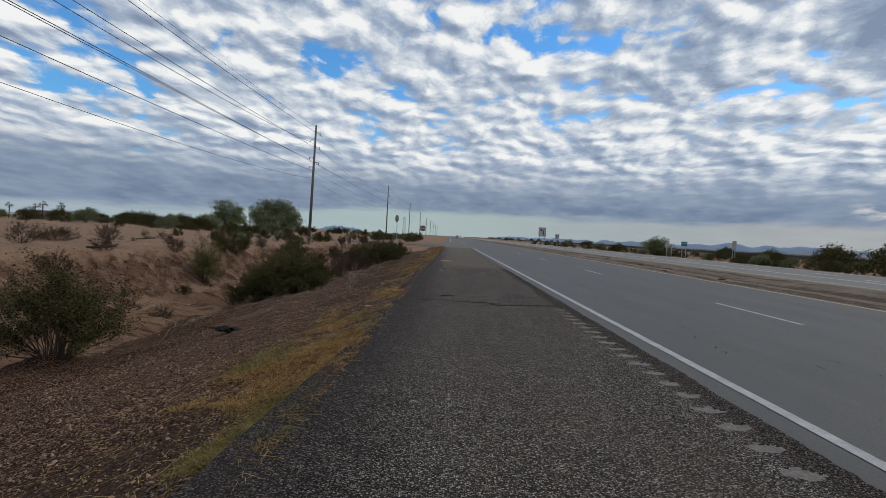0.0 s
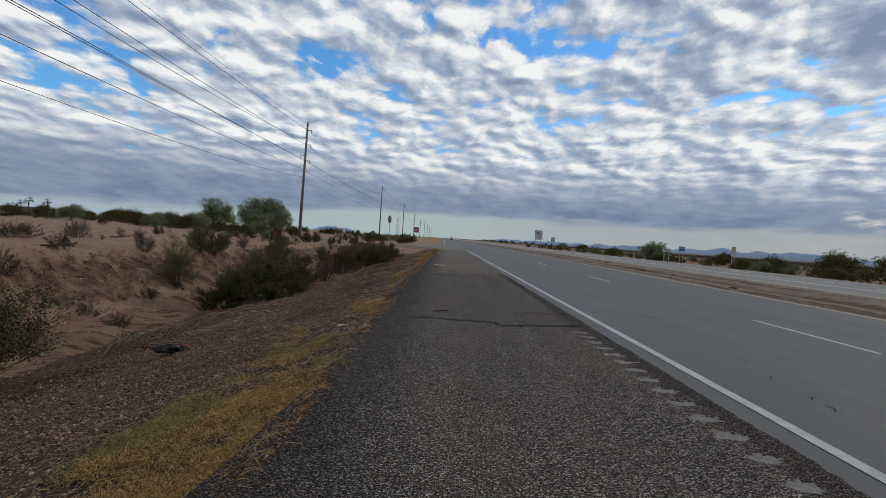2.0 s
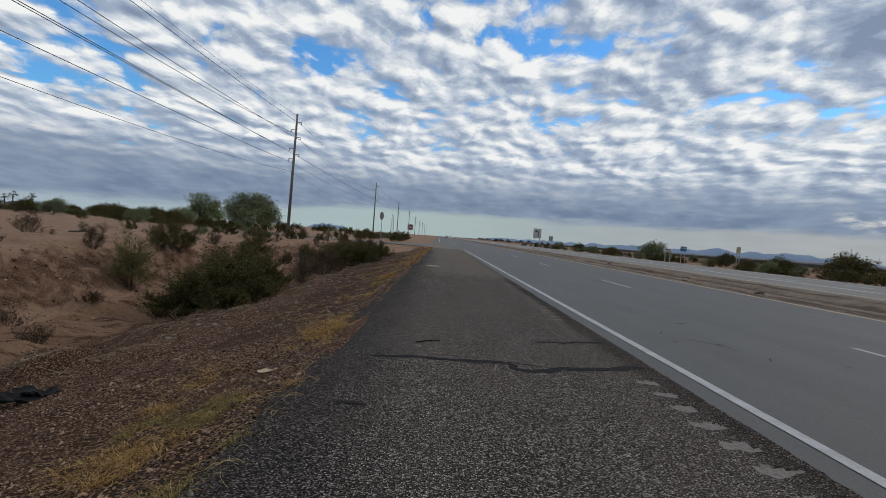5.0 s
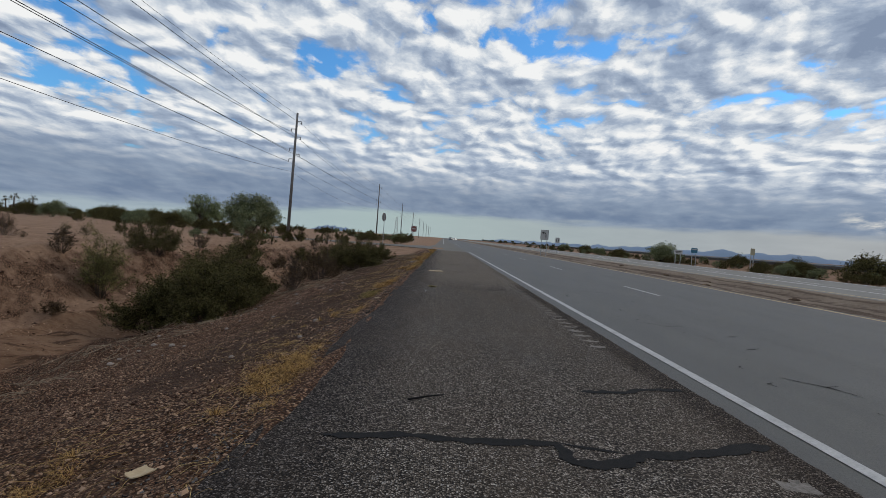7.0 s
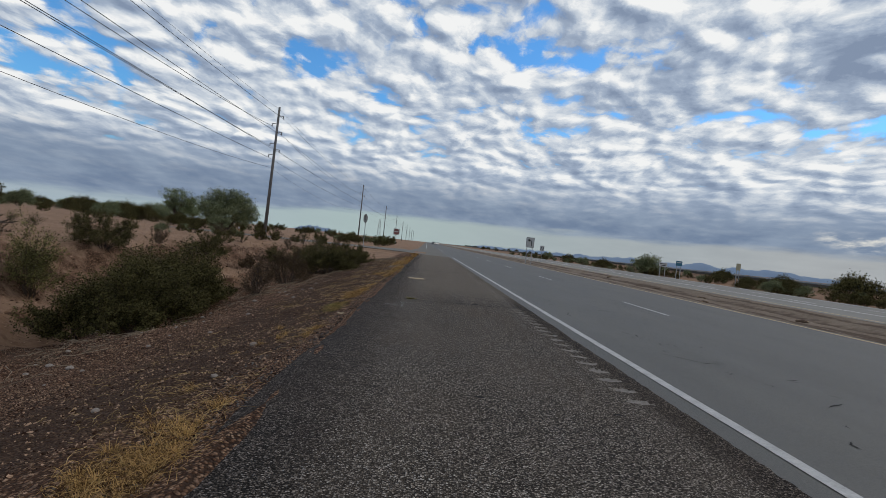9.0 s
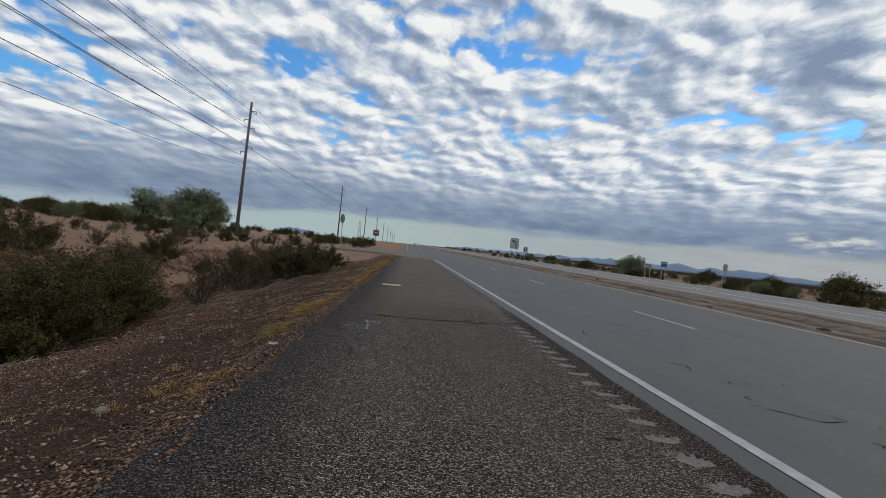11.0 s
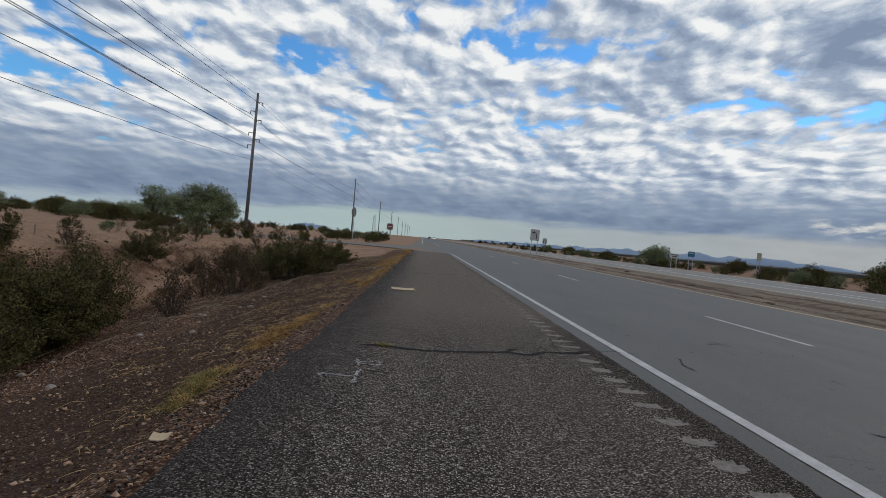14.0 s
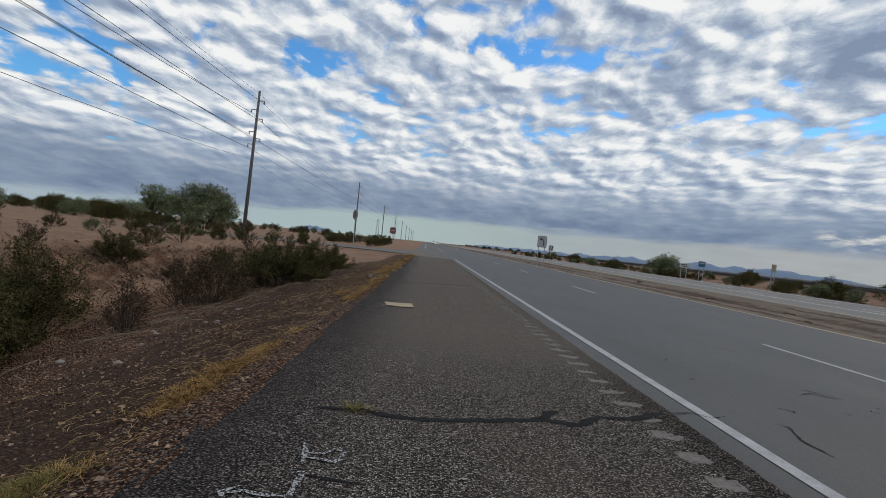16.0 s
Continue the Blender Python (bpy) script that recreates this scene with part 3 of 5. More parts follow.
def rail_bed():
    """A long low railway bed with dark ballast and two rails."""
    s = Soup()
    for i, (x, z) in enumerate(((46.3, 0.55), (46.9, 0.92), (50.3, 0.92), (50.9, 0.55))):
        s.v += [Vector((x, -40, z)), Vector((x, 2500, z))]
    s.f += [(0, 2, 3, 1), (2, 4, 5, 3), (4, 6, 7, 5)]
    ob = mesh_object("rail_bed", s.v, s.f, BALLAST)
    tagged(ob, "dark ballast bed of a railway along the highway", "railway", kind="structure")
    for x in (47.9, 49.33):
        part("rail", box_bm(0.07, 2540, 0.16, (x, 1230, 1.00)), STEEL, ob)


rail_bed()


def line(name, x0, x1, y0, y1, mat, label, group=""):
    ob = strip(name, x0, x1, y0, y1, mat, label, "road marking", 0.005, 0.5 if y1 - y0 < 200 else None, 0.004)
    return tagged(ob, group=group)


line("edge_line", 2.36, 2.47, -30, 56, WHITE, "worn solid white edge line")
line("edge_line", 0.0, 0.14, 104, 1500, WHITE, "worn solid white edge line")
for i in range(-2, 14):
    y = 9.15 + 12.19 * i
    line("lane_dash", 6.0, 6.10, y, y + 3.05, WHITE, "white dashed lane line", "lane dashes")
for i in range(3):
    y = 92 + 12.19 * i
    line("lane_dash", 2.5, 2.62, y, y + 8, WHITE, "white dashed lane line", "lane dashes")
line("yellow_line", 10.22, 10.34, -30, 1500, YELLOW, "faded yellow median edge line")
line("far_line", 18.15, 18.35, -30, 1500, YELLOW, "faded yellow median edge line")
line("far_line", 22.85, 23.10, -30, 1500, WHITE_FRESH, "long white turn-lane line")
line("far_line", 32.85, 33.10, -30, 1500, WHITE_FRESH, "white edge line of the opposite carriageway")
for i in range(0, 14):
    y = 18.0 + 12.19 * i
    line("lane_dash", 25.4, 25.62, y, y + 3.05, WHITE_FRESH, "white dashed lane line", "lane dashes")
    y = 14.0 + 12.19 * i
    line("lane_dash", 27.95, 28.17, y, y + 3.05, WHITE_FRESH, "white dashed lane line", "lane dashes")


# ---------------------------------------------------------------- plants
def creosote(seed, height, width, stems, leaves, leaf_mat=LEAF, leaf=0.022, bark=BARK, bare_low=0.05, name="creosote_bush"):
    """A many-stemmed desert shrub: thin stems fan out from the base, small leaves on the outer twigs."""
    rng = random.Random(seed)
    wood, green = Soup(), Soup()
    tips = []
    for s in range(stems):
        az, spread = rng.uniform(0, 2 * math.pi), rng.random() ** 0.7
        lobe = 1 + 0.55 * noise.noise(Vector((math.cos(az) * 1.1, math.sin(az) * 1.1, seed * 3.7)))
        reach = width * 0.5 * spread * lobe
        top = height * (1.0 - 0.70 * spread ** 2.2) * rng.uniform(0.62, 1.05) * (1 + 0.35 * spread * noise.noise(Vector((math.cos(az) * 1.6, math.sin(az) * 1.6, seed * 1.3))))
        base = Vector((math.cos(az) * 0.10 * width * rng.random(), math.sin(az) * 0.10 * width * rng.random(), -0.05))
        end = Vector((math.cos(az) * reach, math.sin(az) * reach, top))
        pts = []
        for i in range(6):
            t = i / 5
            p = base.lerp(end, t)
            p.z = base.z + (end.z - base.z) * (t ** 0.85)
            p += Vector((rng.uniform(-1, 1), rng.uniform(-1, 1), 0)) * 0.035 * width * t
            pts.append(p)
        r = 0.006 + 0.005 * height * rng.random()
        wood.tube(pts, r, r * 0.35)
        for b in range(rng.randint(3, 6)):
            t = rng.uniform(0.35, 0.98)
            o = pts[int(t * 4.99)].lerp(pts[min(5, int(t * 4.99) + 1)], t * 5 % 1)
            way = Vector((math.cos(az) * 0.5 + rng.uniform(-1, 1), math.sin(az) * 0.5 + rng.uniform(-1, 1), rng.uniform(0.15, 1.3))).normalized()
            ln = rng.uniform(0.14, 0.34) * height
            q = [o, o + way * ln * 0.5 + Vector((0, 0, 0.02)), o + way * ln + Vector((rng.uniform(-1, 1), rng.uniform(-1, 1), rng.uniform(0, 1))) * 0.05]
            wood.tube(q, r * 0.5, r * 0.2)
            tips.append(q)
        tips.append(pts[3:])
    for _ in range(leaves):
        q = rng.choice(tips)
        t = rng.random() ** 0.8 * (len(q) - 1.001)
        p = Vector(q[int(t)]).lerp(Vector(q[int(t) + 1]), t % 1)
        if p.z < height * bare_low * rng.uniform(0.5, 1.5):
            continue
        p += Vector((rng.gauss(0, 1), rng.gauss(0, 1), rng.gauss(0, 1))) * 0.028 * max(0.6, height)
        green.leaf(p, leaf * rng.uniform(0.7, 1.5), rng)
    ob = root(name)
    mesh_object("wood", wood.v, wood.f, bark, ob)
    if green.f:
        mesh_object("foliage", green.v, green.f, leaf_mat, ob)
    return ob


def tree(seed, height, width, leaf_mat, leaves, leaf=0.11, trunks=4, low=0.1, name="mesquite_tree"):
    """A low spreading desert tree: short trunks, limbs, an uneven domed crown of leaf clumps with gaps."""
    rng = random.Random(seed)
    wood, green = Soup(), Soup()
    ends = []
    for t in range(trunks):
        az = 2 * math.pi * (t + rng.random() * 0.6) / trunks
        p0 = Vector((math.cos(az) * 0.1, math.sin(az) * 0.1, -0.1))
        p1 = Vector((math.cos(az) * width * 0.10, math.sin(az) * width * 0.10, height * rng.uniform(0.16, 0.30)))
        wood.tube([p0, p0.lerp(p1, 0.5) + Vector((rng.uniform(-.1, .1), rng.uniform(-.1, .1), 0)), p1], 0.028 * height, 0.018 * height, 6)
        for l in range(9):
            a2 = az + rng.uniform(-1.6, 1.6)
            q = rng.random() ** 0.6
            rr = width * 0.46 * q
            top = height * math.sqrt(max(0.05, 1 - 0.82 * q * q))
            p3 = Vector((math.cos(a2) * rr, math.sin(a2) * rr, low * height + (top * 0.90 - low * height) * rng.random() ** 0.55))
            p2 = p1.lerp(p3, 0.5) + Vector((0, 0, 0.05 * height))
            wood.tube([p1, p2, p3], 0.012 * height, 0.004 * height, 4)
            for s in range(6):
                p4 = p3 + Vector((rng.gauss(0, 1), rng.gauss(0, 1), rng.gauss(0.2, 0.7))) * 0.075 * width
                wood.tube([p2.lerp(p3, rng.random()), p4], 0.004 * height, 0.0015 * height, 3)
                ends.append((p4, rng.uniform(0.6, 1.3)))
    for _ in range(leaves):
        c, r = rng.choice(ends)
        p = c + Vector((rng.gauss(0, 1), rng.gauss(0, 1), rng.gauss(0, 0.8))) * 0.050 * width * r
        if p.z < 0.02 * height:
            continue
        green.leaf(p, leaf * rng.uniform(0.6, 1.5), rng)
    ob = root(name)
    mesh_object("trunk", wood.v, wood.f, BARK, ob)
    mesh_object("crown", green.v, green.f, leaf_mat, ob)
    return ob


def sit(ob, x, y, turn=0.0, scale=1.0, sink=0.02):
    ob.matrix_basis = Matrix.LocRotScale((x, y, ground_z(x, y) - sink), Euler((0, 0, turn)), (scale, scale, scale))
    return ob


def again(ob, x, y, turn, scale, sink=0.02):
    o = copy_thing(ob, Matrix.LocRotScale((x, y, ground_z(x, y) - sink), Euler((0, 0, turn)), None))
    o.scale = (scale, scale, scale)
    return o


NEAR = [  # x, y, height, width, stems, leaves, kind
    (-7.35, 9.6, 1.72, 3.0, 84, 17000, 0), (-11.1, 23.8, 2.15, 1.5, 30, 7600, 2), (-7.6, 20.7, 1.45, 2.5, 60, 23000, 0),
    (-6.2, 20.6, 1.65, 2.6, 70, 28000, 0), (-6.8, 22.6, 1.8, 2.8, 66, 24000, 0), (-5.7, 19.3, 0.65, 1.5, 44, 8000, 0), (-5.9, 22.6, 1.2, 1.9, 54, 15000, 0), (-8.6, 26.0, 2.2, 2.0, 52, 17000, 0), (-7.7, 26.4, 2.1, 1.8, 46, 15000, 0), (-11.6, 27.9, 1.45, 2.2, 46, 11000, 0),
    (-9.9, 33.2, 1.2, 1.7, 36, 7650, 0), (-5.3, 25.4, 1.25, 1.0, 36, 900, 1), (-5.3, 29.2, 1.45, 2.4, 50, 5440, 3),
    (-4.3, 32.0, 1.4, 2.5, 50, 15300, 0), (-4.0, 34.6, 1.3, 2.2, 46, 12750, 0), (-3.7, 37.6, 1.05, 2.0, 40, 8500, 0), (-5.2, 33.6, 1.5, 2.4, 50, 13600, 0),
    (-6.6, 30.6, 1.35, 2.0, 46, 1400, 1), (-8.4, 34.0, 0.7, 0.95, 28, 2200, 3), (-9.6, 24.8, 0.6, 0.9, 26, 1200, 1), (-10.9, 21.4, 0.45, 1.0, 24, 800, 1),
    (-13.2, 17.5, 0.8, 1.3, 26, 900, 1), (-12.4, 15.2, 0.7, 1.1, 26, 700, 1), (-13.6, 20.6, 0.7, 1.2, 24, 900, 3), (-8.2, 37.5, 1.0, 1.6, 36, 5100, 0), (-6.4, 37.5, 1.15, 1.9, 40, 7140, 0),
    (-5.6, 41.0, 0.9, 1.6, 34, 5100, 3), (-10.6, 36.4, 0.8, 1.2, 30, 2000, 0),
    (-9.4, 17.0, 0.75, 1.1, 34, 500, 1), (-10.4, 13.6, 0.8, 1.2, 34, 900, 3), (-11.6, 19.0, 0.6, 1.0, 30, 400, 1), (-8.9, 21.6, 0.5, 0.8, 28, 300, 1), (-12.6, 24.0, 0.7, 1.0, 30, 700, 3),
    (-19.1, 25.4, 0.75, 2.9, 60, 2600, 3), (-17.9, 21.8, 1.2, 1.6, 30, 700, 1), (-19.2, 29.6, 1.15, 1.5, 30, 900, 3),
    (-13.8, 25.8, 0.6, 1.0, 26, 500, 1), (-9.0, 28.6, 0.55, 0.9, 28, 400, 1), (-11.2, 31.0, 0.7, 1.1, 28, 900, 3), (-7.9, 15.2, 0.35, 0.7, 24, 200, 1),
]
for i, (x, y, hgt, w, stems, lv, dry) in enumerate(NEAR):
    b = creosote(100 + i, hgt, w, stems, int(lv * 1.45), (LEAF, LEAF_DRY, LEAF_OLIVE, LEAF_DRY)[dry], leaf=0.022, name="creosote_bush" if dry != 1 else "dry_shrub")
    sit(b, x, y, 0, 1.0, 0.08)
    tagged(b, ("dark green creosote bush growing in the dry wash", "leafless brown shrub beside the wash", "tall thin olive creosote bush on the wash bank", "brownish half-dry bush beside the wash")[dry], "bush", "wash bushes")

SMALL = [creosote(300 + i, 0.9, 1.3, 20, 900, (LEAF, LEAF_DRY)[i % 2], name="desert_shrub") for i in range(4)]
spots = [(-19, 25, .85), (-20.5, 31, 1.0), (-20.7, 35.6, .75), (-16.7, 27.6, .4), (-19.3, 35.4, .75), (-23.8, 28.9, .9), (-20.1, 50, .85),
         (-12.5, 41, 1.1), (-10.5, 39, .9), (-8.5, 42, 1.0), (-7.4, 45, 1.1), (-11.5, 46, 1.2), (-14.5, 44, .6), (-6.6, 49, 1.0), (-9.5, 50, 1.3), (-12.5, 53, 1.3)]
for i, (x, y, s) in enumerate(spots):
    o = sit(SMALL[i], x, y, i, s) if i < 4 else again(SMALL[i % 4], x, y, i * 1.7, s)
    tagged(o, "small sparse shrub on bare desert dirt", "bush", "desert shrubs")

T1 = sit(tree(11, 5.3, 7.3, LEAF_MESQ, 24000, 0.10, 5, 0.06), -26.2, 79, 0.3)
tagged(T1, "broad grey-green mesquite tree beside the power line", "tree")
T2 = sit(tree(12, 6.2, 6.6, LEAF_GREEN, 11000, 0.12, 4, 0.2, name="palo_verde_tree"), -42.9, 102, 1.0)
tagged(T2, "bright green palo verde tree on desert flat", "tree")
BUSHES = [creosote(400 + i, 1.6, 2.6, 26, 2200, (LEAF, LEAF_MESQ, LEAF)[i], leaf=0.06, name="desert_bush") for i in range(3)]
TREES = [tree(500 + i, 3.3, 5.8, (LEAF_MESQ, LEAF)[i], 9000, 0.10, 4, 0.05) for i in range(2)]
used = set()


def put(kind, x, y, scale, label, group):
    """The first of a kind is placed itself, the rest are copies."""
    if kind not in used:
        used.add(kind)
        o = sit(kind, x, y, x * 1.3, scale, 0.05)
    else:
        o = again(kind, x, y, x * 1.3, scale, 0.05)
    return tagged(o, label, "tree" if kind in TREES else "bush", group)


rng = random.Random(77)
for px, dist, kind, s in ((-0.69, 112, 0, 1.0), (-0.735, 118, 1, 0.9), (-0.80, 110, 1, 0.8), (-0.66, 130, 1, 0.75), (-0.62, 140, 0, 0.9), (-0.605, 138, 1, 1.0),
                          (-0.565, 92, 1, 0.75), (-0.535, 90, 0, 0.72), (-0.50, 95, 1, 0.8), (-0.475, 86, 1, 0.7), (-0.452, 92, 0, 0.85), (-0.415, 88, 1, 0.5), (-0.92, 120, 1, 0.9),
                          (-1.0, 100, 0, 1.0), (-1.1, 105, 1, 0.9), (-0.86, 126, 0, 0.8), (-0.585, 120, 1, 0.9), (-0.52, 110, 0, 0.85), (-0.385, 74, 1, 0.36), (-0.36, 90, 1, 0.5)):
    put(TREES[kind], px * dist, dist, s, "low dark desert tree along the far tree line", "far trees")
for n in range(70):
    y = rng.uniform(58, 260)
    x = -(0.10 * y + 8) * rng.uniform(0.85, 2.2) if n % 2 else -rng.uniform(0.1, 0.85) * y - 14
    if -11 < x < -4 and 56 < y < 70 or 58 < y < 69:
        y += 12
    put(BUSHES[n % 3], x, y, rng.uniform(0.55, 1.05) * (1 + y / 500), "low dark green bush on the desert flat", "desert bushes")
for n in range(26):
    x, y = -rng.uniform(5.5, 13.5), rng.uniform(69, 110)
    put(BUSHES[n % 3], x, y, rng.uniform(0.5, 0.95), "low dark green bush beside the side road", "roadside bushes")
for n in range(16):
    y = rng.uniform(44, 57)
    put(BUSHES[n % 3], -rng.uniform(8.5, 24), y, rng.uniform(0.35, 0.6), "low green bush at the end of the wash", "roadside bushes")
for x, y, kind, s in ((37.4, 98, 0, 1.0), (39.5, 66, 1, 0.6), (43, 60, 1, 0.8), (39.3, 47.5, 1, 0.85), (42.5, 49.5, 1, 0.7), (45, 88, 1, 0.55), (37.5, 65, 0, 0.45), (41, 100, 1, 0.5),
                      (37.5, 120, 1, 0.6), (39, 140, 0, 0.6), (42, 165, 1, 0.7), (44, 200, 0, 0.7), (54, 75, 1, 0.6), (56, 66, 0, 0.65)):
    put(TREES[kind], x, y, s, "bushy desert tree beside the opposite carriageway", "roadside trees")
for n in range(95):
    y = 52 + 200 * (n / 95) ** 1.25 + rng.uniform(-2, 2)
    put(BUSHES[n % 3], rng.uniform(36.2, 45.5), y, rng.uniform(0.4, 0.85), "dark roadside bush beside the opposite carriageway", "far bushes")
for n in range(60):
    y = 50 + 750 * (n / 60) ** 1.7 + rng.uniform(-5, 5)
    put(BUSHES[n % 3] if n % 4 else TREES[1], rng.uniform(36.5, 46) + 0.02 * y, y, rng.uniform(0.5, 0.9) * (1 + y / 600) * (0.45 if n % 4 == 0 else 0.8), "dark roadside bush beyond the opposite carriageway", "far bushes")


def palm(seed, height):
    r = random.Random(seed)
    p = root("palm_tree")
    w, g = Soup(), Soup()
    w.tube([(0, 0, -0.1), (0.1, 0, height * 0.5), (0.05, 0.1, height * 0.82)], 0.20, 0.15, 7)
    for n in range(26):
        a, e = r.uniform(0, 6.28), r.uniform(-0.5, 1.2)
        way = Vector((math.cos(a) * math.cos(e), math.sin(a) * math.cos(e), math.sin(e)))
        c = Vector((0.05, 0.1, height * 0.82))
        mid, tip = c + way * 0.9, c + way * 1.5 + Vector((0, 0, -0.45))
        w.tube([c, mid], 0.03, 0.015, 3)
        for q in range(12):
            g.blade(mid, ((tip - mid).normalized() + Vector((r.gauss(0, .4), r.gauss(0, .4), r.gauss(0, .3)))).normalized(), 0.8, 0.035, 0.15)
    mesh_object("trunk", w.v, w.f, BARK, p)
    mesh_object("crown", g.v, g.f, LEAF, p)
    return p


PALM = palm(5, 5.6)
for n, (px, dist) in enumerate(((-0.835, 150), (-0.785, 152), (-0.735, 148), (-0.77, 155))):
    x, y = px * dist, dist
    o = sit(PALM, x, y) if n == 0 else again(PALM, x, y, n, 0.9 + 0.1 * n)
    o.scale = [0.78 * v for v in o.scale]
    tagged(o, "dark fan palm standing by a distant house", "palm tree", "palms")


# ---------------------------------------------------------------- power line
POLE_X, POLE_Y, SPACING = -19.7, 74.0, 89.0


def power_pole(x, y, lean):
    p = root("power_pole", pose(x, y, bare(x, y), 0, lean, 0))
    part("pole", cone_bm(0.21, 0.12, 15.75, (0, 0, -0.2), 14), WOOD, p, smooth=True)
    for z, side in ((14.5, 1), (13.5, -1), (12.55, 1), (11.1, -1), (10.4, 1), (9.75, -1)):
        arm = part("arm", box_bm(0.55, 0.07, 0.09, (side * 0.36, 0, z), 0.01), STEEL, p)
        bm = bmesh.new()
        for n in range(4):
            cone_bm(0.06, 0.045, 0.07, (side * 0.62, 0, z - 0.02 - 0.09 * n), 8, bm, (0, 0, -1))
        part("insulator", bm, CERAMIC, arm)
    return tagged(p, "tall weathered wooden power pole with short steel arms", "power pole", "power poles")


def wires():
    ends = ((0.0, 15.3, 1.0, 0.012), (0.62, 14.2, 0.75, 0.021), (-0.62, 13.2, 1.5, 0.021), (0.62, 12.2, 0.6, 0.021), (-0.62, 10.8, 0.35, 0.021),
            (0.62, 10.05, 0.05, 0.021), (-0.62, 9.4, 0.5, 0.021), (-0.3, 8.2, 1.4, 0.016))
    for dx, z, sag, thick in ends:
        for a in range(-1, 8):
            y0 = POLE_Y + SPACING * a
            pts = []
            for i in range(25):
                t = i / 24
                pts.append((POLE_X + dx + 0.3 * (z / 15), y0 + SPACING * t, z - sag * 4 * t * (1 - t)))
            s = Soup()
            s.tube(pts, thick * (0.7 if a >= 0 else 1.0), thick * (0.7 if a >= 0 else 1.0), 5)
            ob = mesh_object("power_wire", s.v, s.f, WIRE)
            tagged(ob, "thin dark overhead wire slung between poles", "wire", "power wires")


for i in range(-1, 9):
    power_pole(POLE_X, POLE_Y + SPACING * i, 1.1 if i == 0 else 0.3)
wires()


# ---------------------------------------------------------------- loose ground cover
ROCK_V = np.array([(1, 0, 0), (-1, 0, 0), (0, 1, 0), (0, -1, 0), (0, 0, 1), (0, 0, -1)], float)
ROCK_F = np.array([(0, 2, 4), (2, 1, 4), (1, 3, 4), (3, 0, 4), (2, 0, 5), (1, 2, 5), (3, 1, 5), (0, 3, 5)])


def scatter_stones(name, spots, mat, label):
    """Many angular stones in one mesh; spots: x, y, size."""
    g = np.random.default_rng(len(spots))
    vs, fs = [], []
    for n, (x, y, r) in enumerate(spots):
        q = Euler(g.uniform(0, 6.28, 3)).to_matrix()
        v = (ROCK_V * g.uniform(0.75, 1.25, (6, 1)) + g.uniform(-0.3, 0.3, (6, 3))) * g.uniform(0.6, 1.25, 3) * r
        v = v @ np.array(q)
        v[:, 2] *= 0.7
        vs.append(v + (x, y, ground_z(x, y) + r * 0.15))
        fs.append(ROCK_F + 6 * n)
    ob = mesh_object(name, np.concatenate(vs), np.concatenate(fs), mat)
    return tagged(ob, label, "stones", kind="stuff")


CHIPS = mottled("asphalt_chip", (0.012, 0.011, 0.011), (0.16, 0.145, 0.135), 14.0, 0.9, 60.0, 0.003, by_island=0.9)
rng = random.Random(21)
spots = []
while len(spots) < 60000:
    y = 1.0 + 44 * rng.random() ** 1.6
    x = -1.05 - 5.2 * rng.random() ** 1.15
    toe = lerp([20, 30, 38, 46], [-7.5, -6.8, -5.0, -3.0], y)
    if x < toe:
        continue
    spots.append((x, y, 0.005 + 0.013 * rng.random() ** 3.5 + 0.00011 * y))
scatter_stones("gravel", spots, STONES, "loose angular gravel on the roadside slope")
spots = []
for n in range(9000):
    y = 0.8 + 32 * rng.random() ** 1.7
    spots.append((-1.16 - 0.5 * rng.random() ** 1.6 + 0.004 * y, y, 0.005 + 0.007 * rng.random() ** 2 + 0.00006 * y))
scatter_stones("loose_chips", spots, CHIPS, "loose dark asphalt chips spilled along the shoulder edge")
spots = []
for n in range(2600):
    y = 12 + 32 * rng.random()
    foot = lerp([18, 31, 40, 50], [-11.5, -8.6, -7.2, -6.0], y)
    spots.append((foot - 3.4 * rng.random() + 0.6, y, 0.02 + 0.05 * rng.random() ** 3))
for n in range(3200):
    spots.append((-rng.uniform(5.5, 13), rng.uniform(6, 30), 0.010 + 0.028 * rng.random() ** 4))
scatter_stones("bank_stones", spots, STONES, "scattered stones on the eroded wash bank")


WEED_Y = 18.80


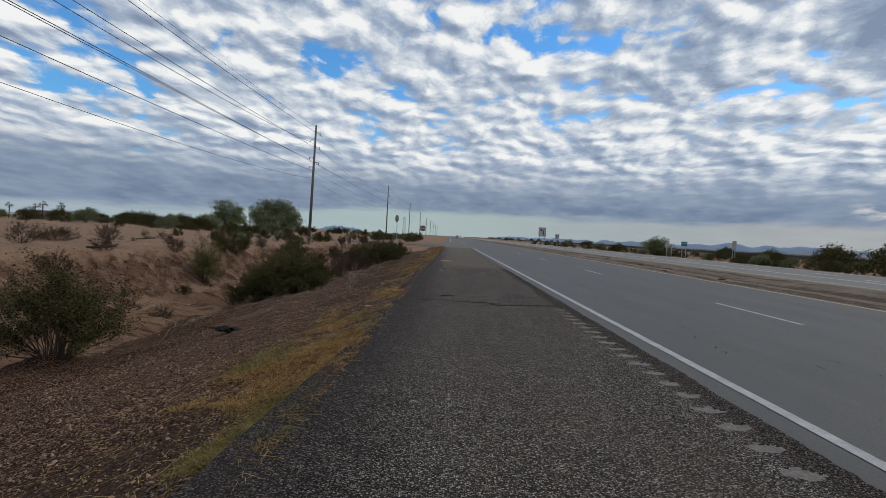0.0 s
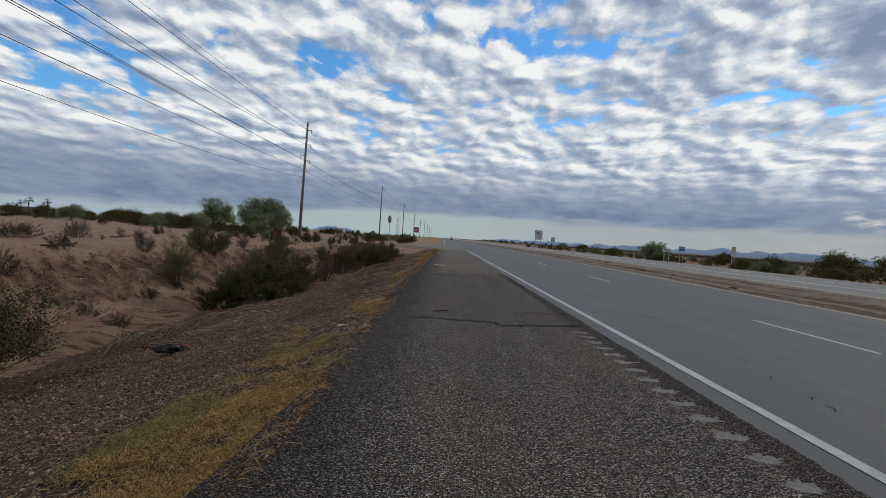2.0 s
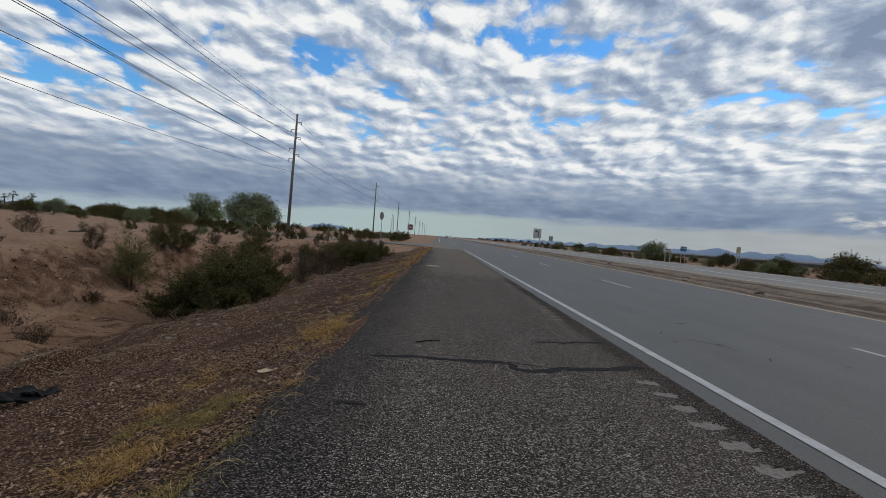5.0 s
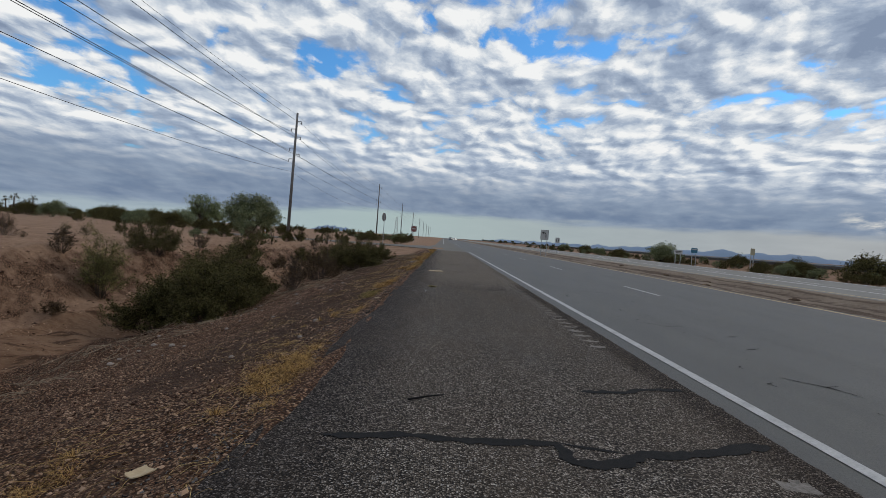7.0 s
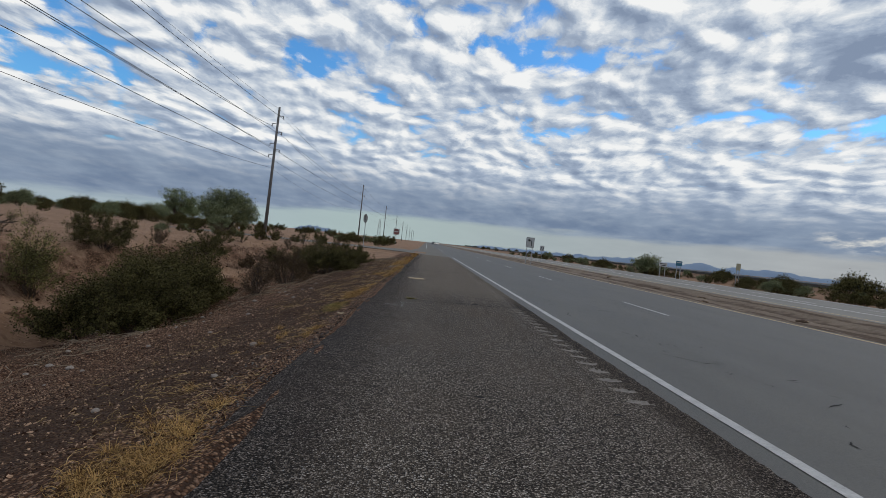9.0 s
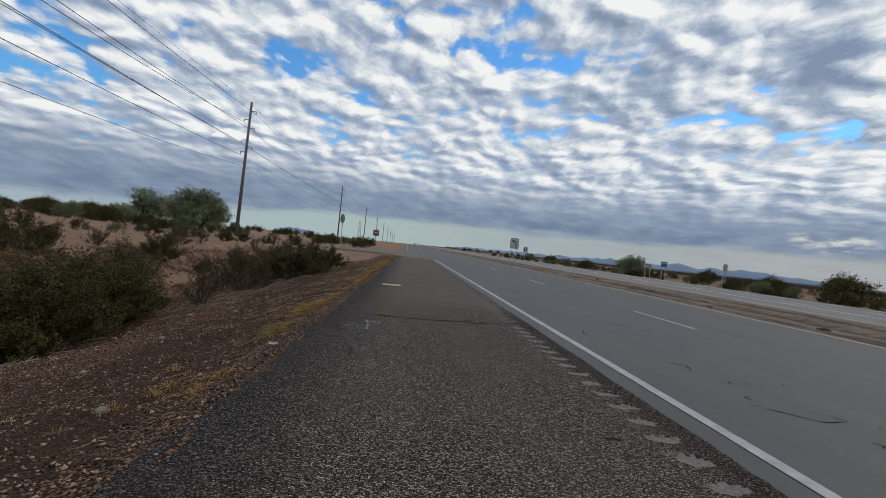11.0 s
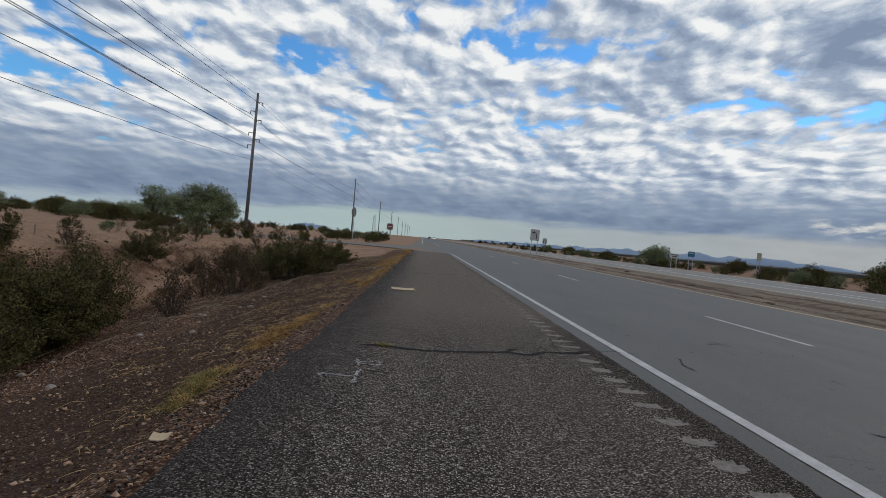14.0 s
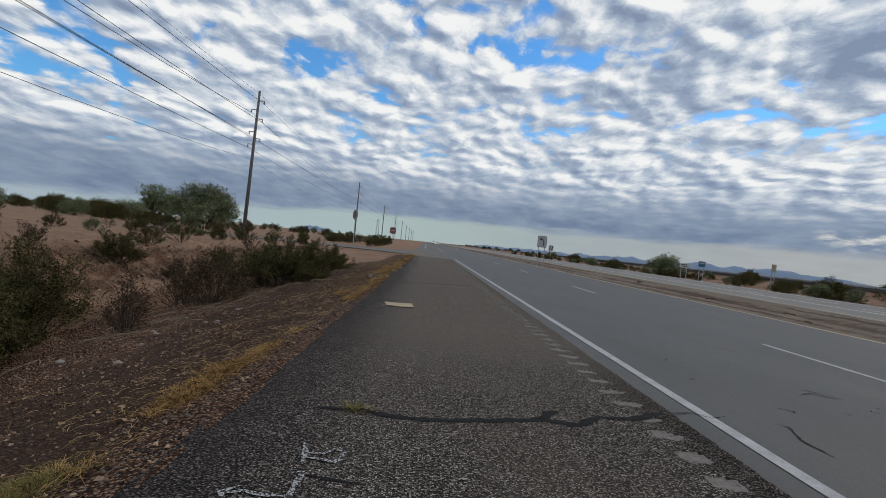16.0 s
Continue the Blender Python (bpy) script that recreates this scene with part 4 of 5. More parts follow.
def build_grass():
    """Dry tangled grass along the shoulder's edge: bristly straw tufts, greener clumps, long stems lying over one another."""
    r = random.Random(9)
    dry, green, straw = Soup(), Soup(), Soup()
    inner = lambda y: lerp([0, 8, 12, 18, 22, 26, 56], [-1.12, -1.06, -1.3, -1.45, -1.30, -1.06, -0.75], y) + edge_wander(y)
    bare_at = lambda y: lerp([0, 6, 9, 13, 17, 20, 28], [-0.5, -0.36, 0.10, 0.26, 0.22, -0.04, -0.20], y)

    def patchy(x, y):
        return noise.noise(Vector((x * 1.1, y * 0.55, 2.2))) + 0.6 * noise.noise(Vector((x * 3, y * 2, 6.1))) + 0.35 * noise.noise(Vector((x * 8, y * 6, 1.1)))

    def bristle(soup, x, y, rad, tall, count, wide):
        z = ground_z(x, y)
        for _ in range(count):
            a, q = r.uniform(0, 6.28), r.random() ** 0.7
            lean = 0.15 + 1.5 * q * r.uniform(0.3, 1.6)
            c = a + r.gauss(0, 0.6)
            way = Vector((math.cos(c) * lean, math.sin(c) * lean, 1.0)).normalized()
            soup.blade((x + math.cos(a) * q * rad, y + math.sin(a) * q * rad, z - 0.006), way, tall * r.uniform(0.5, 1.25), wide, tall * 0.6)

    def stem(soup, x, y, length, thick, rise):
        """A long dry stem lying over the ground, bent twice."""
        a = r.uniform(0, 6.28)
        pts, p = [], Vector((x, y, 0))
        for i in range(5):
            up = rise * math.sin(math.pi * i / 4) * r.uniform(0.4, 1.3)
            pts.append(Vector((p.x, p.y, ground_z(p.x, p.y) + 0.006 + up)))
            a += r.gauss(0, 0.45)
            p = p + Vector((math.cos(a), math.sin(a), 0)) * length / 4
        soup.tube(pts, thick, thick * 0.5, 3)

    n = 0
    while n < 6400:
        y = 2.5 + 54 * r.random() ** 1.35
        wide = lerp([0, 4, 7, 11, 14, 18, 22, 26, 56], [0.8, 1.0, 1.3, 1.0, 0.7, 0.50, 0.55, 0.65, 0.6], y)
        u = r.random() ** 1.25
        x = inner(y) - wide * u
        if patchy(x, y) < bare_at(y) + lerp([3, 5, 8, 11], [0.75, 0.35, 0.35, 0.75], y) * u:
            continue
        n += 1
        is_green = noise.noise(Vector((x * 0.9 + 5, y * 0.45, 8.8))) > lerp([0, 8, 10, 60], [-0.02, 0.08, 0.42, 0.50], y)
        soup = green if is_green and r.random() < 0.75 else dry
        far = 1 + 0.015 * y
        kind = r.random()
        if kind < 0.35:
            bristle(soup, x, y, r.uniform(0.02, 0.05) * far, r.uniform(0.04, 0.09), 34, 0.0013 + 0.00005 * y)
        else:
            bristle(soup, x, y, r.uniform(0.05, 0.13) * far, r.uniform(0.015, 0.045), 30, 0.0013 + 0.00005 * y)
            for _ in range(3):
                stem(soup, x + r.gauss(0, 0.07), y + r.gauss(0, 0.07), r.uniform(0.06, 0.20), 0.0012 + 0.00003 * y, r.uniform(0.008, 0.05))
    for x, y in ((-1.5, 9.9), (-1.46, 10.45), (-1.40, 10.55), (-1.58, 10.85), (-1.62, 11.17), (-1.53, 11.45), (-1.46, 11.6), (-1.72, 15.1), (-1.9, 14.6), (-2.05, 14.3), (-1.75, 14.9), (-2.0, 15.9)):
        bristle(dry, x, y, r.uniform(0.035, 0.06), r.uniform(0.06, 0.10), 110, 0.0016)
    for b in range(150):
        a, q = r.uniform(0, 6.28), r.random()
        x, y = -0.26 + math.cos(a) * q * 0.11, WEED_Y + math.sin(a) * q * 0.09
        green.blade((x, y, plane(x)), Vector((math.cos(a), math.sin(a), 0.9)).normalized(), r.uniform(0.03, 0.06), 0.003, 0.02)
    n = 0
    while n < 5500:
        y = 1.0 + 40 * r.random() ** 1.5
        u = r.random() ** 1.4
        x = inner(y) + 0.05 - 1.9 * u
        if patchy(x, y) < bare_at(y) - 0.45 + 0.5 * u:
            continue
        n += 1
        stem(straw, x, y, r.uniform(0.05, 0.22), 0.0012 + 0.00003 * y, r.uniform(0.004, 0.035))
    tagged(mesh_object("dry_grass", dry.v, dry.f, GRASS), "dry golden grass tangled along the shoulder edge", "grass", kind="stuff")
    tagged(mesh_object("green_grass", green.v, green.f, GRASS_GREEN), "yellow-green grass tufts along the shoulder edge", "grass", kind="stuff")
    tagged(mesh_object("straw", straw.v, straw.f, STRAW), "dry straw and twigs strewn on the gravel", "twigs", kind="stuff")


build_grass()


def debris():
    """Pale dead twigs caught along the wash and the slope."""
    r = random.Random(31)
    s = Soup()
    for n in range(1100):
        y = r.uniform(12, 44)
        toe = lerp([20, 30, 38, 46], [-6.6, -5.0, -3.6, -2.6], y)
        x = toe + r.gauss(0.5, 0.7)
        a, ln = r.uniform(0, 6.28), r.uniform(0.15, 0.6)
        b = a + r.gauss(0, 0.5)
        pts = [Vector((x, y, 0)), Vector((x + math.cos(a) * ln * 0.5, y + math.sin(a) * ln * 0.5, 0)), Vector((x + math.cos(b) * ln, y + math.sin(b) * ln, 0))]
        for p in pts:
            p.z = ground_z(p.x, p.y) + r.uniform(0.005, 0.07)
        s.tube(pts, 0.007, 0.003, 4)
    tagged(mesh_object("dead_twigs", s.v, s.f, TWIG), "pale dead twigs washed together on the slope", "twigs", kind="stuff")


debris()


# ---------------------------------------------------------------- marks on the pavement
def ribbon(name, pts, width, mat, label, category, lift=0.004, rough=0.5, seed=1, sub=0.05):
    """An uneven ribbon along a bent line on the pavement."""
    r = random.Random(seed)
    line_pts = []
    for (x0, y0), (x1, y1) in zip(pts[:-1], pts[1:]):
        n = max(2, int(math.hypot(x1 - x0, y1 - y0) / sub))
        line_pts += [(x0 + (x1 - x0) * i / n, y0 + (y1 - y0) * i / n) for i in range(n)]
    line_pts.append(pts[-1])
    verts, faces = [], []
    for i, (x, y) in enumerate(line_pts):
        a, b = line_pts[max(0, i - 1)], line_pts[min(len(line_pts) - 1, i + 1)]
        t = Vector((b[0] - a[0], b[1] - a[1])).normalized()
        end = min(1.0, 0.3 + min(i, len(line_pts) - 1 - i) * 0.35)
        w = width * 0.5 * end
        o = 0.35 * width * noise.noise(Vector((x * 3, y * 3, seed)))
        l, m = w * r.uniform(1 - rough, 1 + rough), w * r.uniform(1 - rough, 1 + rough)
        for k in (l + o, -m + o):
            px, py = x - t.y * k, y + t.x * k
            verts.append((px, py, plane(px) + lift))
    for i in range(len(line_pts) - 1):
        faces.append((2 * i, 2 * i + 1, 2 * i + 3, 2 * i + 2))
    ob = mesh_object(name, verts, faces, mat)
    return tagged(ob, label, category, kind="structure")


tar = "dark tar-filled crack across the shoulder"
ribbon("tar_crack", [(-0.69, 9.37), (-0.29, 9.44), (0.3, 9.45), (0.66, 9.53)], 0.081, TAR, tar, "crack", seed=2)
ribbon("tar_crack", [(0.64, 9.52), (0.66, 9.38), (0.70, 9.26), (0.84, 9.23), (0.99, 9.3), (1.14, 9.44), (1.51, 9.53), (1.76, 9.63), (2.06, 9.75)], 0.098, TAR, tar, "crack", 0.0045, seed=3)
ribbon("tar_crack", [(0.66, 9.52), (0.82, 9.48), (1.04, 9.43)], 0.033, TAR, tar, "crack", seed=4)
ribbon("tar_crack", [(1.09, 10.68), (1.44, 10.74), (1.74, 10.92), (2.12, 10.99)], 0.072, TAR, tar, "crack", seed=5)
ribbon("tar_crack", [(-0.52, 18.75), (-0.23, 18.81), (0.0, 18.71), (0.36, 18.74), (0.67, 18.85), (0.96, 18.96), (1.23, 18.93), (1.45, 19.14), (1.73, 19.21), (2.05, 19.42)], 0.065, TAR, tar, "crack", seed=7)
ribbon("tar_crack", [(2.02, 19.40), (2.33, 19.51), (2.43, 19.41), (2.6, 19.5)], 0.016, TAR, tar, "crack", 0.007, seed=8)
ribbon("tar_crack", [(0.97, 18.97), (1.16, 19.2)], 0.081, TAR, tar, "crack", seed=9)
ribbon("tar_crack", [(-0.37, 17.8), (-0.21, 17.76), (-0.08, 17.75)], 0.024, TAR, tar, "crack", seed=10)
ribbon("tar_crack", [(-0.73, 29.1), (0.12, 29.8), (1.0, 30.4), (1.9, 31.1)], 0.072, TAR, tar, "crack", seed=11)
ribbon("tar_crack", [(-0.6, 42.0), (0.8, 42.4), (1.9, 43.0)], 0.065, TAR, tar, "crack", seed=12)
for n, (x, y, w) in enumerate(((-0.59, 7.97, 0.10), (0.45, 12.4, 0.04), (1.45, 14.1, 0.05), (1.5, 12.3, 0.05), (0.15, 5.6, 0.03))):
    ribbon("tar_spot", [(x - w, y), (x, y + 0.02), (x + w, y - 0.01)], 0.05, TAR, "dark tar blot on the shoulder", "tar blot", seed=20 + n)
dark = "short dark crack in the worn lane"
lane = [[(4.01, 20.61), (4.18, 20.72), (4.3, 20.62), (4.44, 20.6)], [(4.15, 20.9), (4.3, 20.78), (4.42, 20.71)], [(2.94, 19.43), (3.03, 19.39), (2.9, 19.05), (2.92, 18.78)], [(3.3, 17.2), (3.5, 17.0), (3.45, 16.8)],
        [(3.2, 15.4), (3.6, 15.0), (3.9, 15.1)], [(3.5, 9.6), (3.62, 9.5)], [(3.4, 11.8), (3.7, 11.5), (3.8, 11.2)], [(4.0, 8.2), (4.2, 8.25)], [(3.9, 13.3), (4.2, 13.5)], [(3.2, 7.0), (3.3, 7.2)], [(4.7, 10.6), (4.9, 10.7)]]
for n, pts in enumerate(lane):
    ribbon("lane_crack", pts, 0.020, LANE_TAR, dark, "crack", 0.004, 0.8, 40 + n)
r = random.Random(55)
for n in range(46):
    x, y = r.uniform(2.9, 5.0), r.uniform(5, 26)
    ln = r.uniform(0.03, 0.12)
    ribbon("lane_crack", [(x, y), (x + ln * r.uniform(-1, 1), y + ln), (x + ln * r.uniform(-1, 1), y + 1.7 * ln)], 0.014, LANE_TAR, dark, "crack", 0.004, 0.8, 70 + n, 0.02)
word = "white sprayed survey mark on the shoulder"
strokes = ([(-0.66, 17.55), (-0.58, 17.59), (-0.47, 17.57), (-0.385, 17.58)], [(-0.60, 17.64), (-0.66, 17.56), (-0.61, 17.49)], [(-0.45, 18.17), (-0.42, 18.05), (-0.41, 17.90)],
           [(-0.42, 18.03), (-0.33, 18.04), (-0.28, 18.11), (-0.23, 18.09), (-0.225, 18.0), (-0.26, 17.95), (-0.33, 17.97), (-0.40, 17.98)], [(-0.43, 17.79), (-0.38, 17.82), (-0.38, 17.6), (-0.385, 17.38), (-0.34, 17.43)])
for n, pts in enumerate(strokes):
    ribbon("survey_mark", pts, 0.026, SPRAY, word, "paint mark", 0.005 + 0.001 * n, 0.35, 90 + n)
for n, (x, y) in enumerate(((0.11, 17.24), (1.08, 18.45), (0.35, 17.9))):
    ribbon("survey_mark", [(x, y), (x + 0.05, y + 0.02)], 0.03, SPRAY, "white paint fleck on the shoulder", "paint mark", 0.005, 0.7, 95 + n)


# ---------------------------------------------------------------- litter
def flat_piece(name, x, y, z, w, d, turn, mat, label, category, curl=0.01):
    """A thin torn sheet, slightly curled."""
    r = random.Random(int(x * 100))
    n = 6
    top = []
    for j in range(n + 1):
        for i in range(n + 1):
            u, v = i / n - 0.5, j / n - 0.5
            top.append((u * w + (0.04 * w * r.uniform(-1, 1) if i in (0, n) else 0), v * d + (0.04 * d * r.uniform(-1, 1) if j in (0, n) else 0), curl * (4 * u * u + 2 * v * v) + 0.012))
    verts = top + [(a, b, c - 0.006) for a, b, c in top]
    m = (n + 1) ** 2
    faces = []
    for j in range(n):
        for i in range(n):
            q = j * (n + 1) + i
            faces += [(q, q + 1, q + n + 2, q + n + 1), (m + q + n + 1, m + q + n + 2, m + q + 1, m + q)]
    rim = list(range(n + 1)) + [n + (n + 1) * j for j in range(1, n + 1)] + [m - 2 - i for i in range(n)] + [(n + 1) * j for j in range(n - 1, 0, -1)]
    for a, b in zip(rim, rim[1:] + rim[:1]):
        faces.append((b, a, a + m, b + m))
    ob = mesh_object(name, verts, faces, mat)
    ob.matrix_basis = pose(x, y, z, 0, 0, turn)
    return tagged(ob, label, category)


flat_piece("cardboard_sheet", -0.27, 24.45, plane(-0.27), 0.46, 0.46, 8, CARD, "flattened tan cardboard sheet lying on the shoulder", "cardboard", 0.008)
flat_piece("cardboard_scrap", -1.50, 9.02, ground_z(-1.50, 9.02), 0.08, 0.12, -25, CARD, "torn cardboard scrap lying in dry grass", "cardboard")
flat_piece("cardboard_scrap", -1.24, 16.32, ground_z(-1.24, 16.32), 0.09, 0.10, 10, CARD, "small tan cardboard scrap on the gravel", "cardboard")


def pale_rock(x, y, size):
    bm = bmesh.new()
    bmesh.ops.create_icosphere(bm, subdivisions=2, radius=size)
    for v in bm.verts:
        v.co *= 1 + 0.28 * noise.noise(v.co * (1.6 / size) + Vector((x, y, 0)))
        v.co.z *= 0.6
    me = bpy.data.meshes.new("rock")
    bm.to_mesh(me)
    bm.free()
    me.materials.append(ROCK)
    ob = new("rock", me)
    ob.matrix_basis = pose(x, y, ground_z(x, y) + size * 0.25, 0, 0, x * 90)
    tagged(ob, "pale rock lying on the gravel slope", "rock", "pale rocks")


ROCK = mottled("pale_rock", (0.20, 0.165, 0.14), (0.36, 0.31, 0.27), 20.0, 0.9, 80.0, 0.004)
for x, y, size in ((-1.95, 14.6, 0.05), (-2.3, 12.2, 0.03), (-3.3, 18.6, 0.045), (-1.75, 12.9, 0.03), (-1.5, 31.5, 0.07), (-3.1, 21.2, 0.045)):
    pale_rock(x, y, size)
rng = random.Random(64)
for n in range(44):
    y = rng.uniform(14.5, 27)
    pale_rock(lerp([14, 20, 27], [-4.6, -4.4, -3.9], y) + rng.gauss(0, 0.75), y, 0.018 + 0.035 * rng.random() ** 2)


def tyre_scrap():
    """Shredded tyre tread: torn strips curled over one another, with frayed cords."""
    r = random.Random(3)
    x0, y0 = -4.45, 10.32
    t = root("tyre_scrap", pose(x0, y0, ground_z(x0, y0) + 0.01, 8, 14, 72) @ Matrix.Diagonal((1.1, 1.15, 0.6, 1)))
    for long, wide, turn, dx, dy, lift in ((0.85, 0.13, 4, 0.0, 0.0, 0.05), (0.50, 0.10, -22, 0.16, 0.05, 0.11), (0.42, 0.08, 28, -0.24, -0.03, 0.06)):
        verts, faces, n = [], [], 18
        for i in range(n + 1):
            u = i / n
            w = wide * (0.30 + 0.70 * math.sin(math.pi * min(1, u * 1.05 + 0.06)) ** 0.7) * r.uniform(0.72, 1.25)
            z = lift * (0.35 + math.sin(u * 6.5 + turn) ** 2)
            c = 0.07 * math.sin(u * 5 + turn)
            for v, dz in ((-w, 0.035), (-w * 0.4, 0.0), (w * 0.4, 0.004), (w, 0.045)):
                verts.append(((u - 0.5) * long, v + c, z + dz * r.uniform(0.6, 1.3)))
        m = len(verts)
        verts += [(a, b, c - 0.016) for a, b, c in verts]
        for i in range(n):
            for k in range(3):
                a = 4 * i + k
                faces += [(a, a + 1, a + 5, a + 4), (m + a, m + a + 4, m + a + 5, m + a + 1)]
            a, b = 4 * i, 4 * i + 3
            faces += [(a, a + 4, m + a + 4, m + a), (b, m + b, m + b + 4, b + 4)]
        faces += [(0, m, m + 1, 1), (1, m + 1, m + 2, 2), (2, m + 2, m + 3, 3)]
        ob = mesh_object("tread", verts, faces, RUBBER, t)
        ob.matrix_basis = pose(dx, dy, 0, 0, 0, turn)
    for i in range(9):
        s = Soup()
        x, a = r.uniform(-0.45, 0.1), r.uniform(-0.7, 0.7)
        s.tube([(x, 0.02, 0.05), (x - 0.13, 0.10 * a, 0.07 + 0.04 * r.random()), (x - 0.28, 0.26 * a, 0.01)], 0.013, 0.004, 4)
        mesh_object("cord", s.v, s.f, RUBBER, t)
    tagged(t, "black shredded tyre scrap lying on the gravel slope", "tyre scrap")


def bent_strip(name, pts, r0, mat, label, category):
    """A thin bent rod lying on the pavement."""
    s = Soup()
    s.tube([(x, y, plane(x) + z) for x, y, z in pts], r0, r0 * 0.5, 6)
    tagged(mesh_object(name, s.v, s.f, mat, smooth=True), label, category)


RUBBER = mottled("torn_rubber", (0.006, 0.006, 0.006), (0.020, 0.019, 0.019), 20.0, 0.75, 120.0, 0.004)
bent_strip("rubber_strip", [(-0.26, 10.10, 0.012), (-0.19, 10.125, 0.02), (-0.118, 10.17, 0.024), (-0.05, 10.235, 0.018), (-0.005, 10.29, 0.009)], 0.009, RUBBER, "thin black rubber strip lying on the shoulder", "rubber scrap")
tyre_scrap()


CRUST = mottled("broken_edge", (0.10, 0.088, 0.076), (0.25, 0.222, 0.19), 30.0, 0.95, 120.0, 0.006)


def crust(x, y, turn):
    """A broken pale lump of pavement edge."""
    bm = bmesh.new()
    bmesh.ops.create_icosphere(bm, subdivisions=2, radius=0.019)
    for v in bm.verts:
        v.co *= 1 + 0.45 * noise.noise(v.co * 30 + Vector((x * 9, y * 9, 0)))
        v.co.x *= 0.55
        v.co.y *= 1.3
        v.co.z *= 0.5
    me = bpy.data.meshes.new("pavement_lump")
    bm.to_mesh(me)
    bm.free()
    me.materials.append(CRUST)
    ob = new("pavement_lump", me)
    ob.matrix_basis = pose(x, y, plane(x) - 0.004, 0, 0, turn)
    tagged(ob, "pale broken lump along the shoulder's edge", "pavement lump", "pavement lumps")


for n in range(11):
    y = 6.12 + 0.055 * n
    crust(-1.10 + 0.15 * (y - 6.4) + rng.gauss(0, 0.012), y, rng.uniform(0, 180))



def median_clump(x, y, seed):
    """A lump of dug earth with a few dead stalks on it."""
    r = random.Random(seed)
    bm = bmesh.new()
    bmesh.ops.create_icosphere(bm, subdivisions=3, radius=0.22)
    for v in bm.verts:
        v.co *= 1 + 0.5 * noise.noise(v.co * 7 + Vector((x, y, 0)))
        v.co.z *= 0.38
    ob = root("earth_clump", pose(x, y, ground_z(x, y), 0, 0, 40 * seed))
    part("earth", bm, CLOD, ob, smooth=True)
    s = Soup()
    for _ in range(26):
        a, q = r.uniform(0, 6.28), r.uniform(0.3, 1.6)
        s.tube([(0.1 * q * math.cos(a), 0.1 * q * math.sin(a), 0.02), (0.16 * q * math.cos(a + 0.4), 0.16 * q * math.sin(a), 0.06 + 0.05 * r.random())], 0.004, 0.002, 3)
    mesh_object("stalks", s.v, s.f, STRAW, ob)
    tagged(ob, "dark earth clump with dead stalks in the median", "earth clump", "median clumps")


CLOD = mottled("dug_earth", (0.045, 0.030, 0.021), (0.120, 0.082, 0.056), 8.0, 0.95, 60.0, 0.01)
for n, (x, y) in enumerate(((14.0, 27.6), (15.3, 43.0), (15.9, 53.9), (14.6, 36.0), (13.2, 33.1))):
    median_clump(x, y, n + 1)


# ---------------------------------------------------------------- signs and stakes
def post_bm(h, w=0.05):
    return box_bm(w, w * 0.8, h + 0.3, (0, 0, h / 2 - 0.15), 0.006)


def sheet(name, w, h, z, mat, parent, label="", y=-0.035, sides=0):
    """A thin sign sheet facing -y, rounded corners or a regular polygon."""
    if sides:
        bm = bmesh.new()
        bmesh.ops.create_cone(bm, cap_ends=True, segments=sides, radius1=w / 2, radius2=w / 2, depth=0.006,
                              matrix=pose(0, y, z, 90, 0, 0) @ pose(0, 0, 0, 0, 0, 180 / sides))
    else:
        bm = bmesh.new()
        vs = bmesh.ops.create_cube(bm, size=1.0, matrix=Matrix.Translation((0, y, z)) @ Matrix.Diagonal((w, 0.006, h, 1)))["verts"]
        es = [e for e in bm.edges if abs(e.verts[0].co.y - e.verts[1].co.y) > 0.004]
        bmesh.ops.bevel(bm, geom=es, offset=min(w, h) * 0.08, segments=3, affect="EDGES")
    return part(name, bm, mat, parent, label)


def sign(x, y, turn, label):
    return tagged(root("road_sign", pose(x, y, bare(x, y), 0, 0, turn)), label, "road sign", "road signs")


def turn_sign():
    s = sign(11.6, 68.5, 4, "white road sign with a black bent arrow on two posts")
    for dx in (-0.32, 0.32):
        part("post", box_bm(0.06, 0.05, 3.3, (dx, 0, 1.35), 0.006), STEEL, s)
    p = sheet("panel", 0.95, 1.15, 2.45, SIGN_WHITE, s)
    a = Soup()
    pts = [(0.17, -0.042, 2.05), (0.17, -0.042, 2.45), (0.10, -0.042, 2.66), (-0.1, -0.042, 2.70)]
    a.tube(pts, 0.055, 0.055, 4)
    n = len(a.v)
    a.v += [Vector((-0.08, -0.044, 2.86)), Vector((-0.08, -0.044, 2.54)), Vector((-0.32, -0.044, 2.70))]
    a.f.append((n, n + 1, n + 2))
    mesh_object("arrow", a.v, a.f, SIGN_BLACK, p, "black bent arrow")
    b = bmesh.new()
    for dx, dz, w, h in ((0, 0.54, 0.9, 0.02), (0, -0.54, 0.9, 0.02), (0.44, 0, 0.02, 1.05), (-0.44, 0, 0.02, 1.05)):
        box_bm(w, 0.004, h, (dx, -0.041, 2.45 + dz), 0, b)
    part("border", b, SIGN_BLACK, p)


def small_arrow_sign():
    s = sign(19.0, 96, 6, "small white keep-lane sign behind the median")
    part("post", post_bm(2.6), STEEL, s)
    p = sheet("panel", 0.75, 0.9, 2.2, SIGN_WHITE, s)
    b = bmesh.new()
    for dx, tilt in ((-0.17, 12), (0.17, 12)):
        bmesh.ops.create_cube(b, size=1.0, matrix=pose(dx, -0.041, 2.2, 0, tilt, 0) @ Matrix.Diagonal((0.12, 0.004, 0.6, 1)))
    part("arrow", b, SIGN_BLACK, p, "black arrow")


